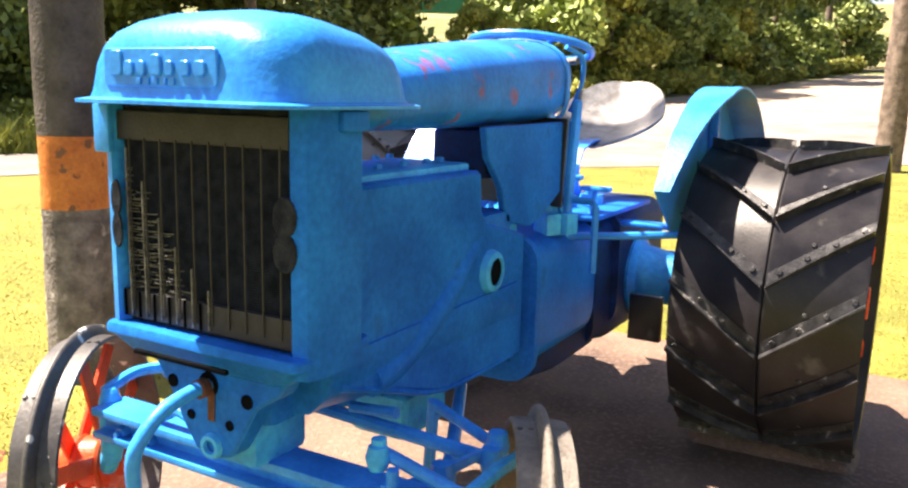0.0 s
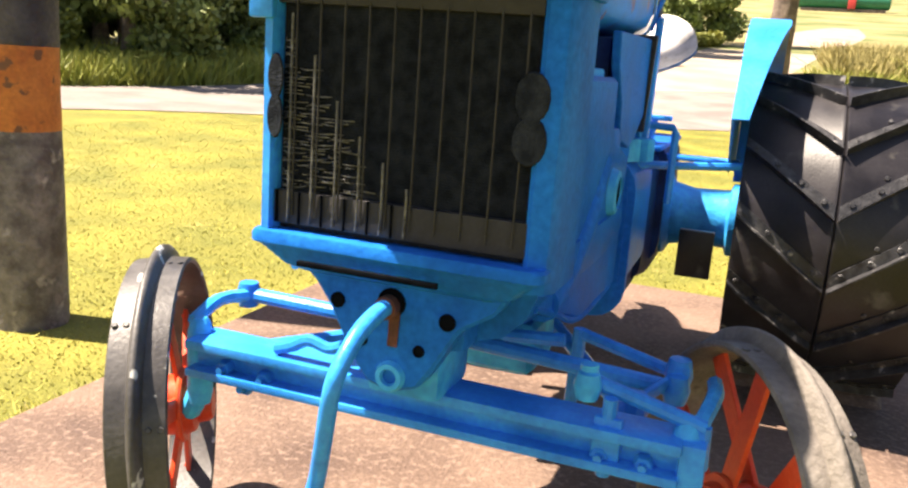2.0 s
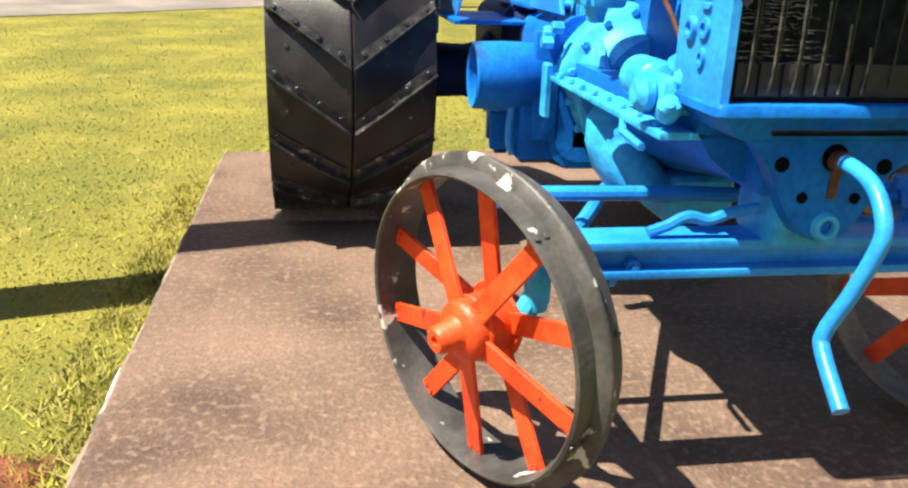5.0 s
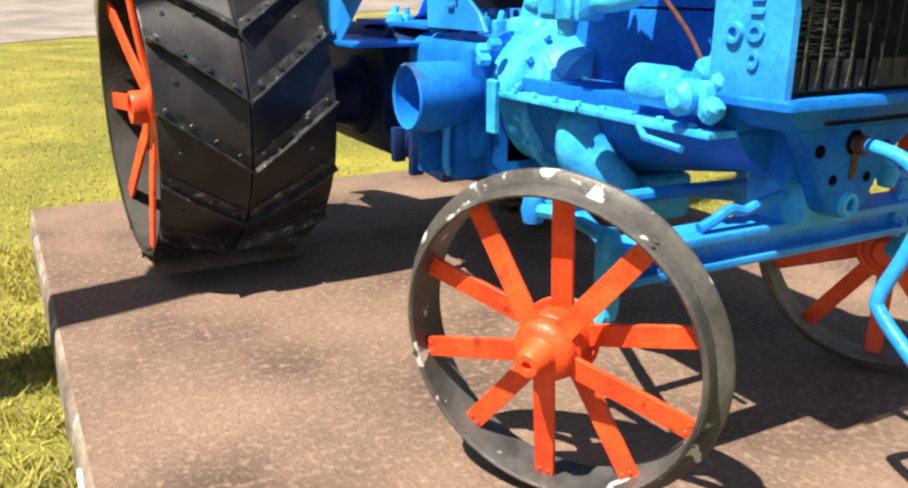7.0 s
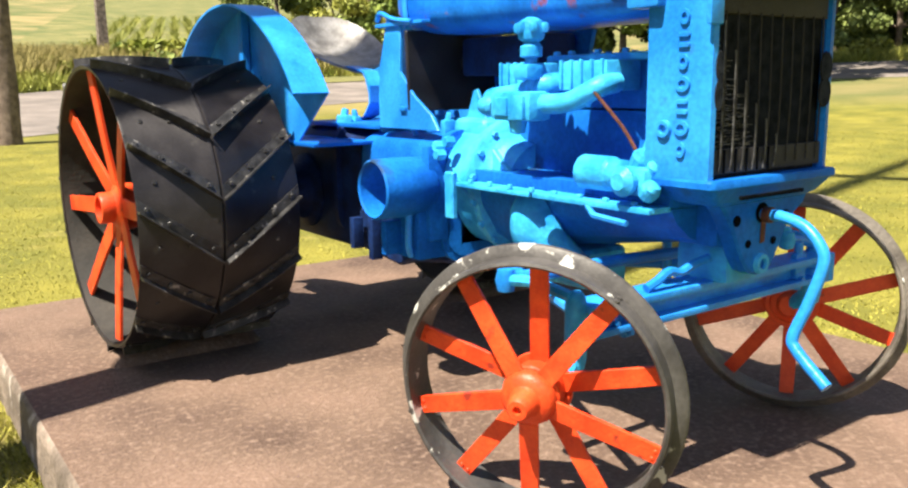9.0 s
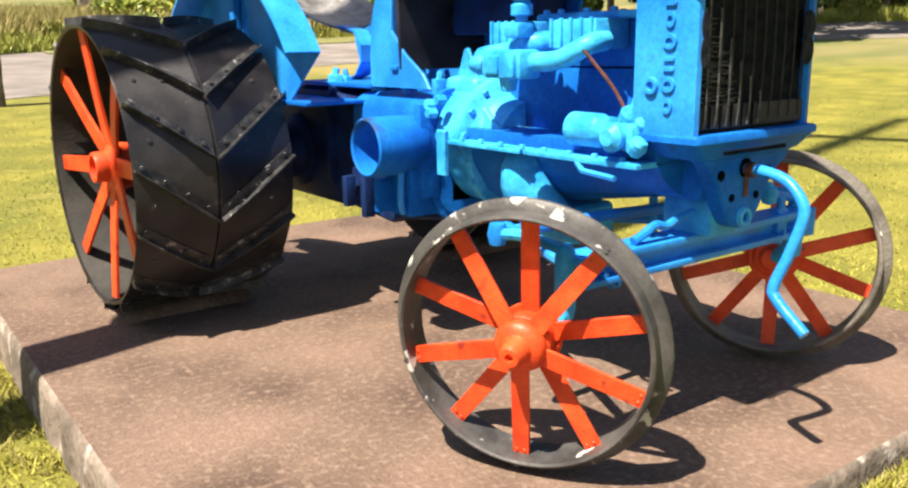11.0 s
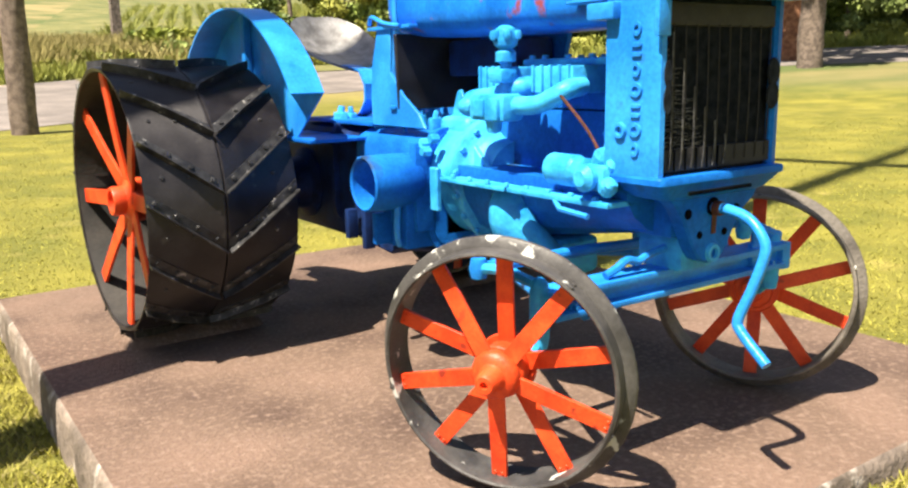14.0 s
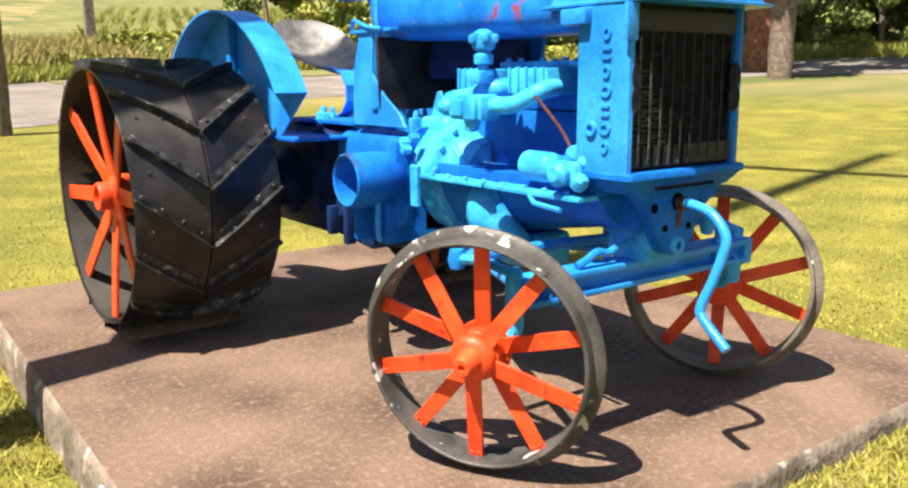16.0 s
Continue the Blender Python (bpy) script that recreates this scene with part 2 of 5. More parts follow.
def tube(bm, pts, r, seg=10, curve=0, radii=None):
    P = smooth_path(pts, curve) if curve else [Vector(p) for p in pts]
    n = len(P)
    side = None
    rings = []
    for i, p in enumerate(P):
        d = (P[min(i + 1, n - 1)] - P[max(i - 1, 0)]).normalized()
        if side is None:
            side = d.orthogonal().normalized()
        side = (side - d * side.dot(d)).normalized()
        up = d.cross(side)
        rad = r if radii is None else radii[0] + (radii[1] - radii[0]) * i / max(1, n - 1)
        rings.append([p + rad * (math.cos(a) * side + math.sin(a) * up) for a in (2 * math.pi * k / seg for k in range(seg))])
    loft(bm, rings)


def lathe(bm, profile, m=None, seg=32, close=False):
    """Profile of (radius, height along local z), turned about local z."""
    rings = []
    for k in range(seg):
        a = 2 * math.pi * k / seg
        rings.append([Vector((r * math.cos(a), r * math.sin(a), h)) for r, h in profile])
    if m is not None:
        rings = [[m @ p for p in r] for r in rings]
    made = [[bm.verts.new(p) for p in r] for r in rings]
    k = len(profile)
    for a, b in zip(made, made[1:] + made[:1]):
        for i in range(k if close else k - 1):
            j = (i + 1) % k
            bm.faces.new((a[i], b[i], b[j], a[j]))
    bmesh.ops.remove_doubles(bm, verts=[v for r in made for v in r], dist=1e-5)


def prism(bm, poly, m, depth, bevel=0.003):
    """A flat polygon in local xy, thickened along local z."""
    vs = [bm.verts.new(m @ Vector((x, y, 0))) for x, y in poly]
    f = bm.faces.new(vs)
    r = bmesh.ops.extrude_face_region(bm, geom=[f])
    nv = [g for g in r["geom"] if isinstance(g, bmesh.types.BMVert)]
    bmesh.ops.translate(bm, vec=m.to_3x3() @ Vector((0, 0, depth)), verts=nv)
    if bevel:
        es = list({e for v in vs + nv for e in v.link_edges})
        bmesh.ops.bevel(bm, geom=es, offset=bevel, segments=1, affect="EDGES")


def rounded(x0, x1, y0, y1, r, n=5):
    """Outline of a rounded rectangle, anticlockwise."""
    out = []
    for cx, cy, a0 in ((x1 - r, y1 - r, 0), (x0 + r, y1 - r, 90), (x0 + r, y0 + r, 180), (x1 - r, y0 + r, 270)):
        for k in range(n + 1):
            a = radians(a0 + 90 * k / n)
            out.append((cx + r * math.cos(a), cy + r * math.sin(a)))
    return out


def bolt(bm, at, axis, r=0.012, h=0.01):
    m = Matrix.Translation(at) @ Vector(axis).to_track_quat("Z", "Y").to_matrix().to_4x4()
    lathe(bm, [(0, h), (r * 0.8, h), (r, h * 0.7), (r, 0)], m, 6)


YZ = Matrix(((0, 0, 1, 0), (1, 0, 0, 0), (0, 1, 0, 0), (0, 0, 0, 1)))   # local x, y, z to world y, z, x
XZ = Matrix(((1, 0, 0, 0), (0, 0, -1, 0), (0, 1, 0, 0), (0, 0, 0, 1)))  # local x, y, z to world x, z, -y
ALONG_X = Matrix.Rotation(radians(90), 4, "Y")
ALONG_Y = Matrix.Rotation(radians(-90), 4, "X")


def thing(name, label, category, group="", kind=""):
    return tagged(new(name), label, category, group, kind)


def height(x, y):
    """The lawn swells a little before the plinth and climbs slowly beyond it."""
    d = math.hypot(x, y - 1)
    swell = 0.055 * min(2.2, max(0, 1.5 - y)) * min(1, max(0, (7 - d) / 3.5))
    return swell - 0.18 + 0.02 * max(0, d - 3) + 0.055 * max(0, d - 17) + 0.04 * max(0, d - 60) - 0.12 * max(0, d - 420)


# ---------------------------------------------------------------- ground, roads, plinth
def sheet(bm, xs, ys, lift=0.0):
    g = [[bm.verts.new((x, y, height(x, y) + lift)) for x in xs] for y in ys]
    for a, b in zip(g, g[1:]):
        for i in range(len(xs) - 1):
            bm.faces.new((a[i], a[i + 1], b[i + 1], b[i]))


def spread(n, near, far):
    s = [near * (i / n) for i in range(n + 1)]
    k = near
    while k < far:
        k *= 1.22
        s.append(k)
    return [-v for v in s[:0:-1]] + s


bm = bmesh.new()
sheet(bm, spread(72, 24, 1500), spread(72, 24, 1500))
tagged(part("ground", bm, GRASS), "bright sunlit mown lawn rising gently towards fields", "grass", kind="structure")


def band(near, far, lift, steps=5):
    a, b = smooth_path([(x, y, 0) for x, y in near], steps), smooth_path([(x, y, 0) for x, y in far], steps)
    bm = bmesh.new()
    rows = []
    for p, q in zip(a, b):
        rows.append([bm.verts.new((v.x, v.y, height(v.x, v.y) + lift)) for v in (p.lerp(q, k / 8) for k in range(9))])
    for r, s in zip(rows, rows[1:]):
        for i in range(8):
            bm.faces.new((r[i], r[i + 1], s[i + 1], s[i]))
    return bm


NEAR = [(-13, -4), (-11.5, 1), (-9.7, 5.6), (-8, 9.0), (-4.1, 12.6), (-0.3, 16.0), (3, 18.3), (9, 20.5), (16, 20), (23.6, 16.5), (27, 12.8), (31, 5), (33, -6)]
FAR = [(-15.5, -5), (-14, 1), (-12.2, 7.2), (-11.3, 12.0), (-9.4, 18.6), (-4.3, 24.0), (1.5, 27.6), (9, 31), (19.5, 29.5), (29.5, 21.8), (35, 17.4), (38.5, 5), (40, -6)]
tagged(part("road", band(NEAR, FAR, 0.012), ASPHALT), "pale sun-bleached asphalt road curving past the lawn", "road", kind="structure")
tagged(part("side_road", band([(-9.9, 18.2), (-9.0, 24.5), (-8.2, 31.2), (-6.1, 39), (-4.5, 48), (-2.5, 59), (1.2, 78), (5.2, 90)], [(1.8, 27.3), (1.0, 29.0), (0.9, 33), (1.6, 40), (2.6, 50), (3.8, 60), (7.0, 76), (7.4, 89)], 0.02), GRAVEL),
       "pale dirt road climbing away from the asphalt", "road", kind="structure")

# plinth
plinth = thing("concrete_plinth", "reddish-brown stained concrete slab under the old tractor", "plinth")
bm = bmesh.new()
X0, X1, Y0, Y1 = -1.34, 1.33, -0.29, 3.07
nx, ny = 54, 66
top = [[bm.verts.new((X0 + (X1 - X0) * i / nx, Y0 + (Y1 - Y0) * j / ny, 0)) for i in range(nx + 1)] for j in range(ny + 1)]
for r, s in zip(top, top[1:]):
    for i in range(nx):
        bm.faces.new((r[i], r[i + 1], s[i + 1], s[i]))
part("slab_top", bm, CONCRETE, plinth, sharp=60)
bm = bmesh.new()
top = [[bm.verts.new((X0 + (X1 - X0) * i / nx, Y0 + (Y1 - Y0) * j / ny, 0)) for i in range(nx + 1)] for j in range(ny + 1)]
rim = top[0] + [r[-1] for r in top[1:]] + top[-1][-2::-1] + [r[0] for r in top[-2:0:-1]]
prev = rim
for dz, out in ((-0.008, 0.010), (-0.03, 0.016), (-0.10, 0.02), (-0.30, 0.03)):
    ring = []
    for v in rim:
        ox = -out if abs(v.co.x - X0) < 1e-5 else out if abs(v.co.x - X1) < 1e-5 else 0
        oy = -out if abs(v.co.y - Y0) < 1e-5 else out if abs(v.co.y - Y1) < 1e-5 else 0
        w = noise.noise(Vector((v.co.x * 9, v.co.y * 9, dz * 30))) * 0.012
        ring.append(bm.verts.new((v.co.x + ox + w, v.co.y + oy + w, dz + w * 0.4)))
    for i in range(len(rim)):
        j = (i + 1) % len(rim)
        bm.faces.new((prev[i], prev[j], ring[j], ring[i]))
    prev = ring
bmesh.ops.delete(bm, geom=[v for v in bm.verts if not v.link_faces], context="VERTS")
part("slab_edge", bm, CONCRETE_SIDE, plinth, "rough chipped concrete edge", 60)
bm = bmesh.new()
prism(bm, [(0.74, -0.028), (0.64, -0.030), (0.545, -0.038), (0.535, -0.052), (0.63, -0.043)], Matrix.Translation((-1.366, 0, 0)) @ YZ, 0.012, 0.002)
part("lime_streak", bm, WHITE, plinth, "whitish lime streak on the slab's side")
bm = bmesh.new()
rows = []
for j in range(30):
    y = 28 + 5.5 * j * (1 + j / 40)
    x_left = 4.0 + 0.10 * max(0, y - 38) + 0.16 * max(0, y - 60)
    rows.append([bm.verts.new((x, y, height(x, y) + 0.04)) for x in (x_left + (12 + 0.9 * (y - 10)) * i / 12 for i in range(13))])
for r, q in zip(rows, rows[1:]):
    for i in range(12):
        bm.faces.new((r[i], r[i + 1], q[i + 1], q[i]))
tagged(part("field", bm, FIELD), "green and straw-coloured farm field on the rising hillside", "field", kind="structure")

# ---------------------------------------------------------------- tractor
tractor = thing("tractor", "old blue-painted farm tractor with orange steel wheels", "tractor")

# radiator
radiator = new("radiator")
radiator.parent = tractor
bm = bmesh.new()
box(bm, -0.215, 0.215, 0.0, 0.10, 0.775, 1.195, 0.003)
part("core", bm, CORE, radiator, "black finned radiator core with bent fins")
bm = bmesh.new()
for i in range(70):
    z = 0.835 + 0.30 * i / 70
    box(bm, -0.205, 0.205, -0.0035, 0.0, z, z + 0.0012, 0)
part("core_face", bm, CORE, radiator)["kind"] = "stuff"
random.seed(4)
bm = bmesh.new()
for i in range(44):
    z = 0.838 + 0.0056 * i
    end = -0.203 + 0.165 * max(0.12, 1 - i / 40) * random.uniform(0.75, 1.1)
    x = -0.203
    while x < end:
        w = random.uniform(0.012, 0.045)
        a = random.uniform(-0.004, 0.004)
        if random.random() < 0.8:
            tube(bm, [(x, -0.004, z), (x + w * 0.3, -0.011, z + a), (x + w * 0.7, -0.010, z + a * 0.6), (x + w, -0.004, z + a * 0.2)], 0.0013, 4)
        x += w + random.uniform(0.0, 0.008)
part("crumpled_fin_mass", bm, CORE_FIN, radiator, "crumpled metal fins catching the sun")["kind"] = "stuff"
bm = bmesh.new()
box(bm, -0.212, 0.205, -0.014, 0.0, 1.125, 1.178, 0.002)
part("top_strip", bm, STRIP, radiator)
bm = bmesh.new()
box(bm, -0.212, 0.215, -0.014, 0.0, 0.785, 0.838, 0.002)
part("bottom_strip", bm, STRIP, radiator)
for k in range(10):
    x = -0.178 + 0.0405 * k
    bm = bmesh.new()
    tube(bm, [(x, -0.016, 0.80), (x + 0.002, -0.018, 0.95), (x, -0.015, 1.13)], 0.0017, 6, 3)
    part("wire", bm, WIRE, radiator)
# brighter wire pieces imitate the sunlit lower lengths, shorter towards +x
for k in range(6):
    x = -0.186 + 0.0405 * k
    bm = bmesh.new()
    tube(bm, [(x, -0.0165, 0.79), (x + 0.003, -0.019, 0.84), (x + 0.002, -0.018, (1.11, 1.05, 0.985, 0.935, 0.90, 0.865)[k])], 0.0021, 6, 3)
    part("bare_wire", bm, CORE_FIN, radiator)
for x in (-0.205, -0.165, -0.125, -0.085, -0.045, -0.005):
    bm = bmesh.new()
    box(bm, x - 0.001, x + 0.001, -0.019, -0.013, 0.787, 0.838, 0)
    part("strip_seam", bm, HOLE, radiator)

# right-hand column of the radiator seen from the driver: raised marks up its flank
left_col = bmesh.new()
loft(left_col, [[(x, y, z) for x, y in ((-0.236, 0.145), (-0.234, 0.0), (-0.228, -0.024), (-0.214, -0.026), (-0.208, 0.0), (-0.205, 0.145))] for z in (0.762, 0.95, 1.195)])
box(left_col, -0.262, -0.205, 0.10, 0.19, 1.145, 1.185, 0.006)
box(left_col, -0.252, -0.21, -0.034, -0.02, 1.10, 1.19, 0.004)
col = part("radiator_column", left_col, BLUE, tractor, "blue cast column with raised marks up its side")
for k in range(7):
    z = 1.12 - 0.047 * k
    bm = bmesh.new()
    if k % 3 == 1:
        prism(bm, rounded(0.030, 0.060, z - 0.017, z - 0.007, 0.003, 2), Matrix.Translation((-0.2405, 0, 0)) @ YZ, 0.007, 0.001)
        prism(bm, rounded(0.030, 0.060, z + 0.005, z + 0.015, 0.003, 2), Matrix.Translation((-0.2405, 0, 0)) @ YZ, 0.007, 0.001)
    else:
        lathe(bm, [(0.009, 0), (0.009, 0.006), (0.0165, 0.006), (0.017, 0)], Matrix.Translation((-0.2345, 0.045, z)) @ ALONG_X @ Matrix.Rotation(math.pi, 4, "X") @ Matrix.Diagonal((1.0, 0.8 + 0.35 * (k % 2), 1, 1)), 12)
    part("raised_mark", bm, BLUE, col)
bm = bmesh.new()
lathe(bm, [(0.009, 0.002), (0.011, 0.010), (0.018, 0.010), (0.021, 0)], Matrix.Translation((-0.2345, 0.092, 0.882)) @ ALONG_X @ Matrix.Rotation(math.pi, 4, "X"), 16)
part("drain_boss", bm, BLUE, col)

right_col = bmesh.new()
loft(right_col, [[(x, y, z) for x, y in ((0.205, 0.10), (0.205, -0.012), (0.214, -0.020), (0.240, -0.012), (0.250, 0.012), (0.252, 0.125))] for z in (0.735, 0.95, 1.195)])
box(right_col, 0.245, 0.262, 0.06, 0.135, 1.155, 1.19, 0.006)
# darker blue than the other column, for the flank away from the sun
part("radiator_column", right_col, BLUE_WORN_SHADE, tractor, "blue cast column with yellowed scuffs")
for z0 in (0.925, 0.985):
    bm = bmesh.new()
    lathe(bm, [(0, 0.004), (0.030, 0.004), (0.032, 0)], Matrix.Translation((0.200, -0.0195, z0 + 0.03)) @ Matrix.Rotation(radians(90), 4, "X") @ Matrix.Diagonal((0.8, 1.12, 1, 1)), 16)
    part("scalloped_edge", bm, CORE, radiator)
    bm = bmesh.new()
    lathe(bm, [(0, 0.004), (0.030, 0.004), (0.032, 0)], Matrix.Translation((-0.207, -0.0235, z0 + 0.03)) @ Matrix.Rotation(radians(90), 4, "X") @ Matrix.Diagonal((0.42, 1.1, 1, 1)), 16)
    part("scalloped_edge", bm, CORE, radiator)

# bottom tank, front plate
bm = bmesh.new()
loft(bm, [[(x, y, z) for x, y in rounded(-0.24 + i, 0.245 - i, -0.045 + i * 0.5, 0.17, 0.02, 3)] for z, i in ((0.775, 0.004), (0.770, 0.0), (0.757, 0.0), (0.752, 0.012), (0.722, 0.045), (0.712, 0.07))])
part("radiator_bottom_tank", bm, BLUE_WORN_SHADE, tractor)
bm = bmesh.new()
prism(bm, [(-0.175, 0.725), (0.19, 0.725), (0.17, 0.69), (0.115, 0.655), (0.075, 0.585), (0.05, 0.548), (0.0, 0.532), (-0.04, 0.545), (-0.07, 0.585), (-0.11, 0.66), (-0.14, 0.70)][::-1], Matrix.Translation((0, -0.005, 0)) @ XZ, -0.05, 0.006)
box(bm, -0.10, 0.11, 0.04, 0.22, 0.60, 0.72, 0.02)
front = part("front_plate", bm, BLUE_WORN_SHADE, tractor, "blue front plate with bolt holes")
for x, z, r in ((-0.094, 0.672, 0.013), (0.094, 0.667, 0.014), (-0.048, 0.614, 0.010), (0.05, 0.612, 0.010), (0.0, 0.683, 0.024)):
    bm = bmesh.new()
    lathe(bm, [(0, 0.002), (r, 0.002), (r, 0)], Matrix.Translation((x, -0.0055, z)) @ Matrix.Rotation(radians(90), 4, "X"), 14)
    part("bolt_hole", bm, HOLE, front)
bm = bmesh.new()
lathe(bm, [(0.012, 0.002), (0.014, 0.010), (0.022, 0.010), (0.026, 0)], Matrix.Translation((0.004, -0.005, 0.562)) @ Matrix.Rotation(radians(90), 4, "X"), 18)
part("pivot_boss", bm, BLUE_CAST, front)
bm = bmesh.new()
prism(bm, [(-0.008, 0.0), (0.009, 0.0), (0.012, 0.055), (0.004, 0.07), (-0.006, 0.06)], Matrix.Translation((0.004, -0.0062, 0.612)) @ XZ, 0.0015, 0)
part("rust_streak", bm, RUST, front)
bm = bmesh.new()
box(bm, -0.145, 0.09, -0.053, -0.044, 0.729, 0.738, 0.002)
part("slot", bm, HOLE, front)

# starting crank
bm = bmesh.new()
CRANK = [(0.0, 0.02, 0.680), (0.0, -0.05, 0.680), (-0.001, -0.115, 0.664), (-0.006, -0.160, 0.625), (-0.012, -0.172, 0.585), (-0.030, -0.155, 0.50), (-0.050, -0.135, 0.425), (-0.056, -0.150, 0.395), (-0.063, -0.229, 0.334)]
tube(bm, CRANK, 0.0135, 12, 6)
crank = part("starting_crank", bm, BLUE, tractor, "bent blue starting crank hanging in front")
bm = bmesh.new()
lathe(bm, [(0.0138, 0), (0.0185, 0.002), (0.0185, 0.02), (0.0138, 0.022)], Matrix.Translation((0, -0.012, 0.680)) @ Matrix.Rotation(radians(90), 4, "X"), 14)
part("collar", bm, RUST, crank)

# hood over the radiator
HX0, HX1, HY0, HY1 = -0.222, 0.256, -0.092, 0.31
bm = bmesh.new()
rings = []
for z, inset, r in ((1.193, -0.016, 0.06), (1.199, -0.016, 0.06), (1.203, -0.002, 0.075), (1.215, 0.0, 0.08), (1.262, 0.004, 0.09), (1.292, 0.010, 0.10), (1.315, 0.022, 0.11), (1.334, 0.045, 0.12), (1.349, 0.085, 0.11), (1.357, 0.14, 0.055)):
    ring = []
    for x, y in rounded(HX0 + inset, HX1 - inset, HY0 + inset, HY1 - inset, r, 7):
        fall = max(0.0, (y - 0.05)) * 0.10 * max(0, (z - 1.205)) / 0.14
        ring.append((x, y, z - fall))
    rings.append(ring)
loft(bm, rings)
hood = part("hood", bm, BLUE, tractor, "domed blue hood with a scuffed flank", 50)
bm = bmesh.new()
prism(bm, rounded(-0.135, 0.130, 1.222, 1.286, 0.008, 2), Matrix.Translation((0, HY0 + 0.006, 0)) @ XZ, 0.008, 0.002)
plate = part("name_panel", bm, BLUE, hood)
for k, (w, hgt) in enumerate(((0.030, 0.050), (0.024, 0.030), (0.020, 0.030), (0.024, 0.042), (0.020, 0.030), (0.024, 0.030), (0.026, 0.030))):
    x = -0.116 + 0.033 * k
    bm = bmesh.new()
    prism(bm, rounded(x, x + w, 1.240, 1.240 + hgt * 0.85, 0.007, 2), Matrix.Translation((0, HY0 - 0.001, 0)) @ XZ, 0.006, 0.002)
    part("raised_mark", bm, BLUE, plate)
bm = bmesh.new()
for k in range(5):
    box(bm, -0.055 + 0.02 * k, -0.042 + 0.02 * k, HY0 - 0.005, HY0 - 0.001, 1.226, 1.237, 0.001)
part("small_raised_bars", bm, BLUE, plate)

# fuel tank
bm = bmesh.new()
rings = []
for y, w, top_z, low in ((0.26, 0.150, 1.270, 1.150), (0.30, 0.165, 1.288, 1.140), (0.70, 0.172, 1.336, 1.138), (1.05, 0.176, 1.374, 1.142), (1.22, 0.176, 1.382, 1.150), (1.29, 0.168, 1.380, 1.160), (1.335, 0.145, 1.362, 1.180), (1.352, 0.10, 1.335, 1.21)):
    ring = []
    c = (top_z + low) / 2
    for k in range(28):
        a = 2 * math.pi * k / 28
        cx, cz = math.cos(a), math.sin(a)
        p = 2.6 if cz > 0 else 4.0
        s = (abs(cx) ** p + abs(cz) ** p) ** (-1 / p)
        ring.append((w * cx * s, y, c + (top_z - low) / 2 * cz * s))
    rings.append(ring)
loft(bm, rings)
tank = part("fuel_tank", bm, BLUE_TANK, tractor, "blue fuel tank with red scrape marks", 60)
bm = bmesh.new()
rings = []
for yy, g in ((1.228, 0.002), (1.23, 0.006), (1.25, 0.006), (1.252, 0.002)):
    ring = []
    for k in range(28):
        a = 2 * math.pi * k / 28
        cx, cz = math.cos(a), math.sin(a)
        p = 2.6 if cz > 0 else 4.0
        s = (abs(cx) ** p + abs(cz) ** p) ** (-1 / p)
        ring.append(((0.176 + g) * cx * s, yy, 1.261 + (0.122 + g) * cz * s))
    rings.append(ring)
loft(bm, rings, caps=False)
part("tank_strap", bm, BLUE, tank)
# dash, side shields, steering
# the plate's black stands in for the shadow below the tank
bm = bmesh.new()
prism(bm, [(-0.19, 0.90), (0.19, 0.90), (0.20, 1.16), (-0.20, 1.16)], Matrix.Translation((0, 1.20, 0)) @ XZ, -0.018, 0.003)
dash = part("dash_plate", bm, BLACK, tractor, "dash plate under the tank, black to imitate shade")
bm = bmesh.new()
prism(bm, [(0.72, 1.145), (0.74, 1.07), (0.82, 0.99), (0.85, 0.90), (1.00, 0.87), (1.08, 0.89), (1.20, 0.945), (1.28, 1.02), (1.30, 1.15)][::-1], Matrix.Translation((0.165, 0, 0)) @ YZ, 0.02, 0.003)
# the shield's deep blue carries its shade
part("side_shield", bm, BLUE_WORN_SHADE, tractor, "scuffed blue side shield under the tank")
bm = bmesh.new()
prism(bm, [(1.235, 0.86), (1.275, 0.86), (1.318, 1.20), (1.31, 1.215), (1.275, 1.21)], Matrix.Translation((0.18, 0, 0)) @ YZ, 0.018, 0.003)
part("dash_edge", bm, BLUE, tractor)
bm = bmesh.new()
prism(bm, [(1.25, 1.20), (1.264, 1.03), (1.18, 0.95), (1.08, 0.89), (1.04, 0.84), (1.40, 0.84), (1.405, 0.95), (1.39, 1.06), (1.36, 1.14), (1.34, 1.21)], Matrix.Translation((-0.19, 0, 0)) @ YZ, 0.012, 0.002)
box(bm, -0.20, -0.12, 1.11, 1.40, 1.178, 1.19, 0.003)
part("side_shield", bm, BLUE, tractor)
bm = bmesh.new()
tube(bm, [(-0.19, 1.40, 1.20), (-0.195, 1.37, 1.225), (-0.2, 1.28, 1.20), (-0.205, 1.16, 1.185)], 0.008, 8, 4)
part("tank_bracket", bm, BLUE, tractor)
steering = new("steering_wheel")
steering.parent = tractor
SM = Matrix.Translation((-0.065, 1.50, 1.375)) @ Matrix.Rotation(radians(-10), 4, "X")
bm = bmesh.new()
ring = [SM @ Vector((0.2 * math.cos(a), 0.2 * math.sin(a), 0)) for a in (2 * math.pi * k / 40 for k in range(41))]
tube(bm, ring, 0.0125, 8)
part("wheel_rim", bm, BLUE, steering)
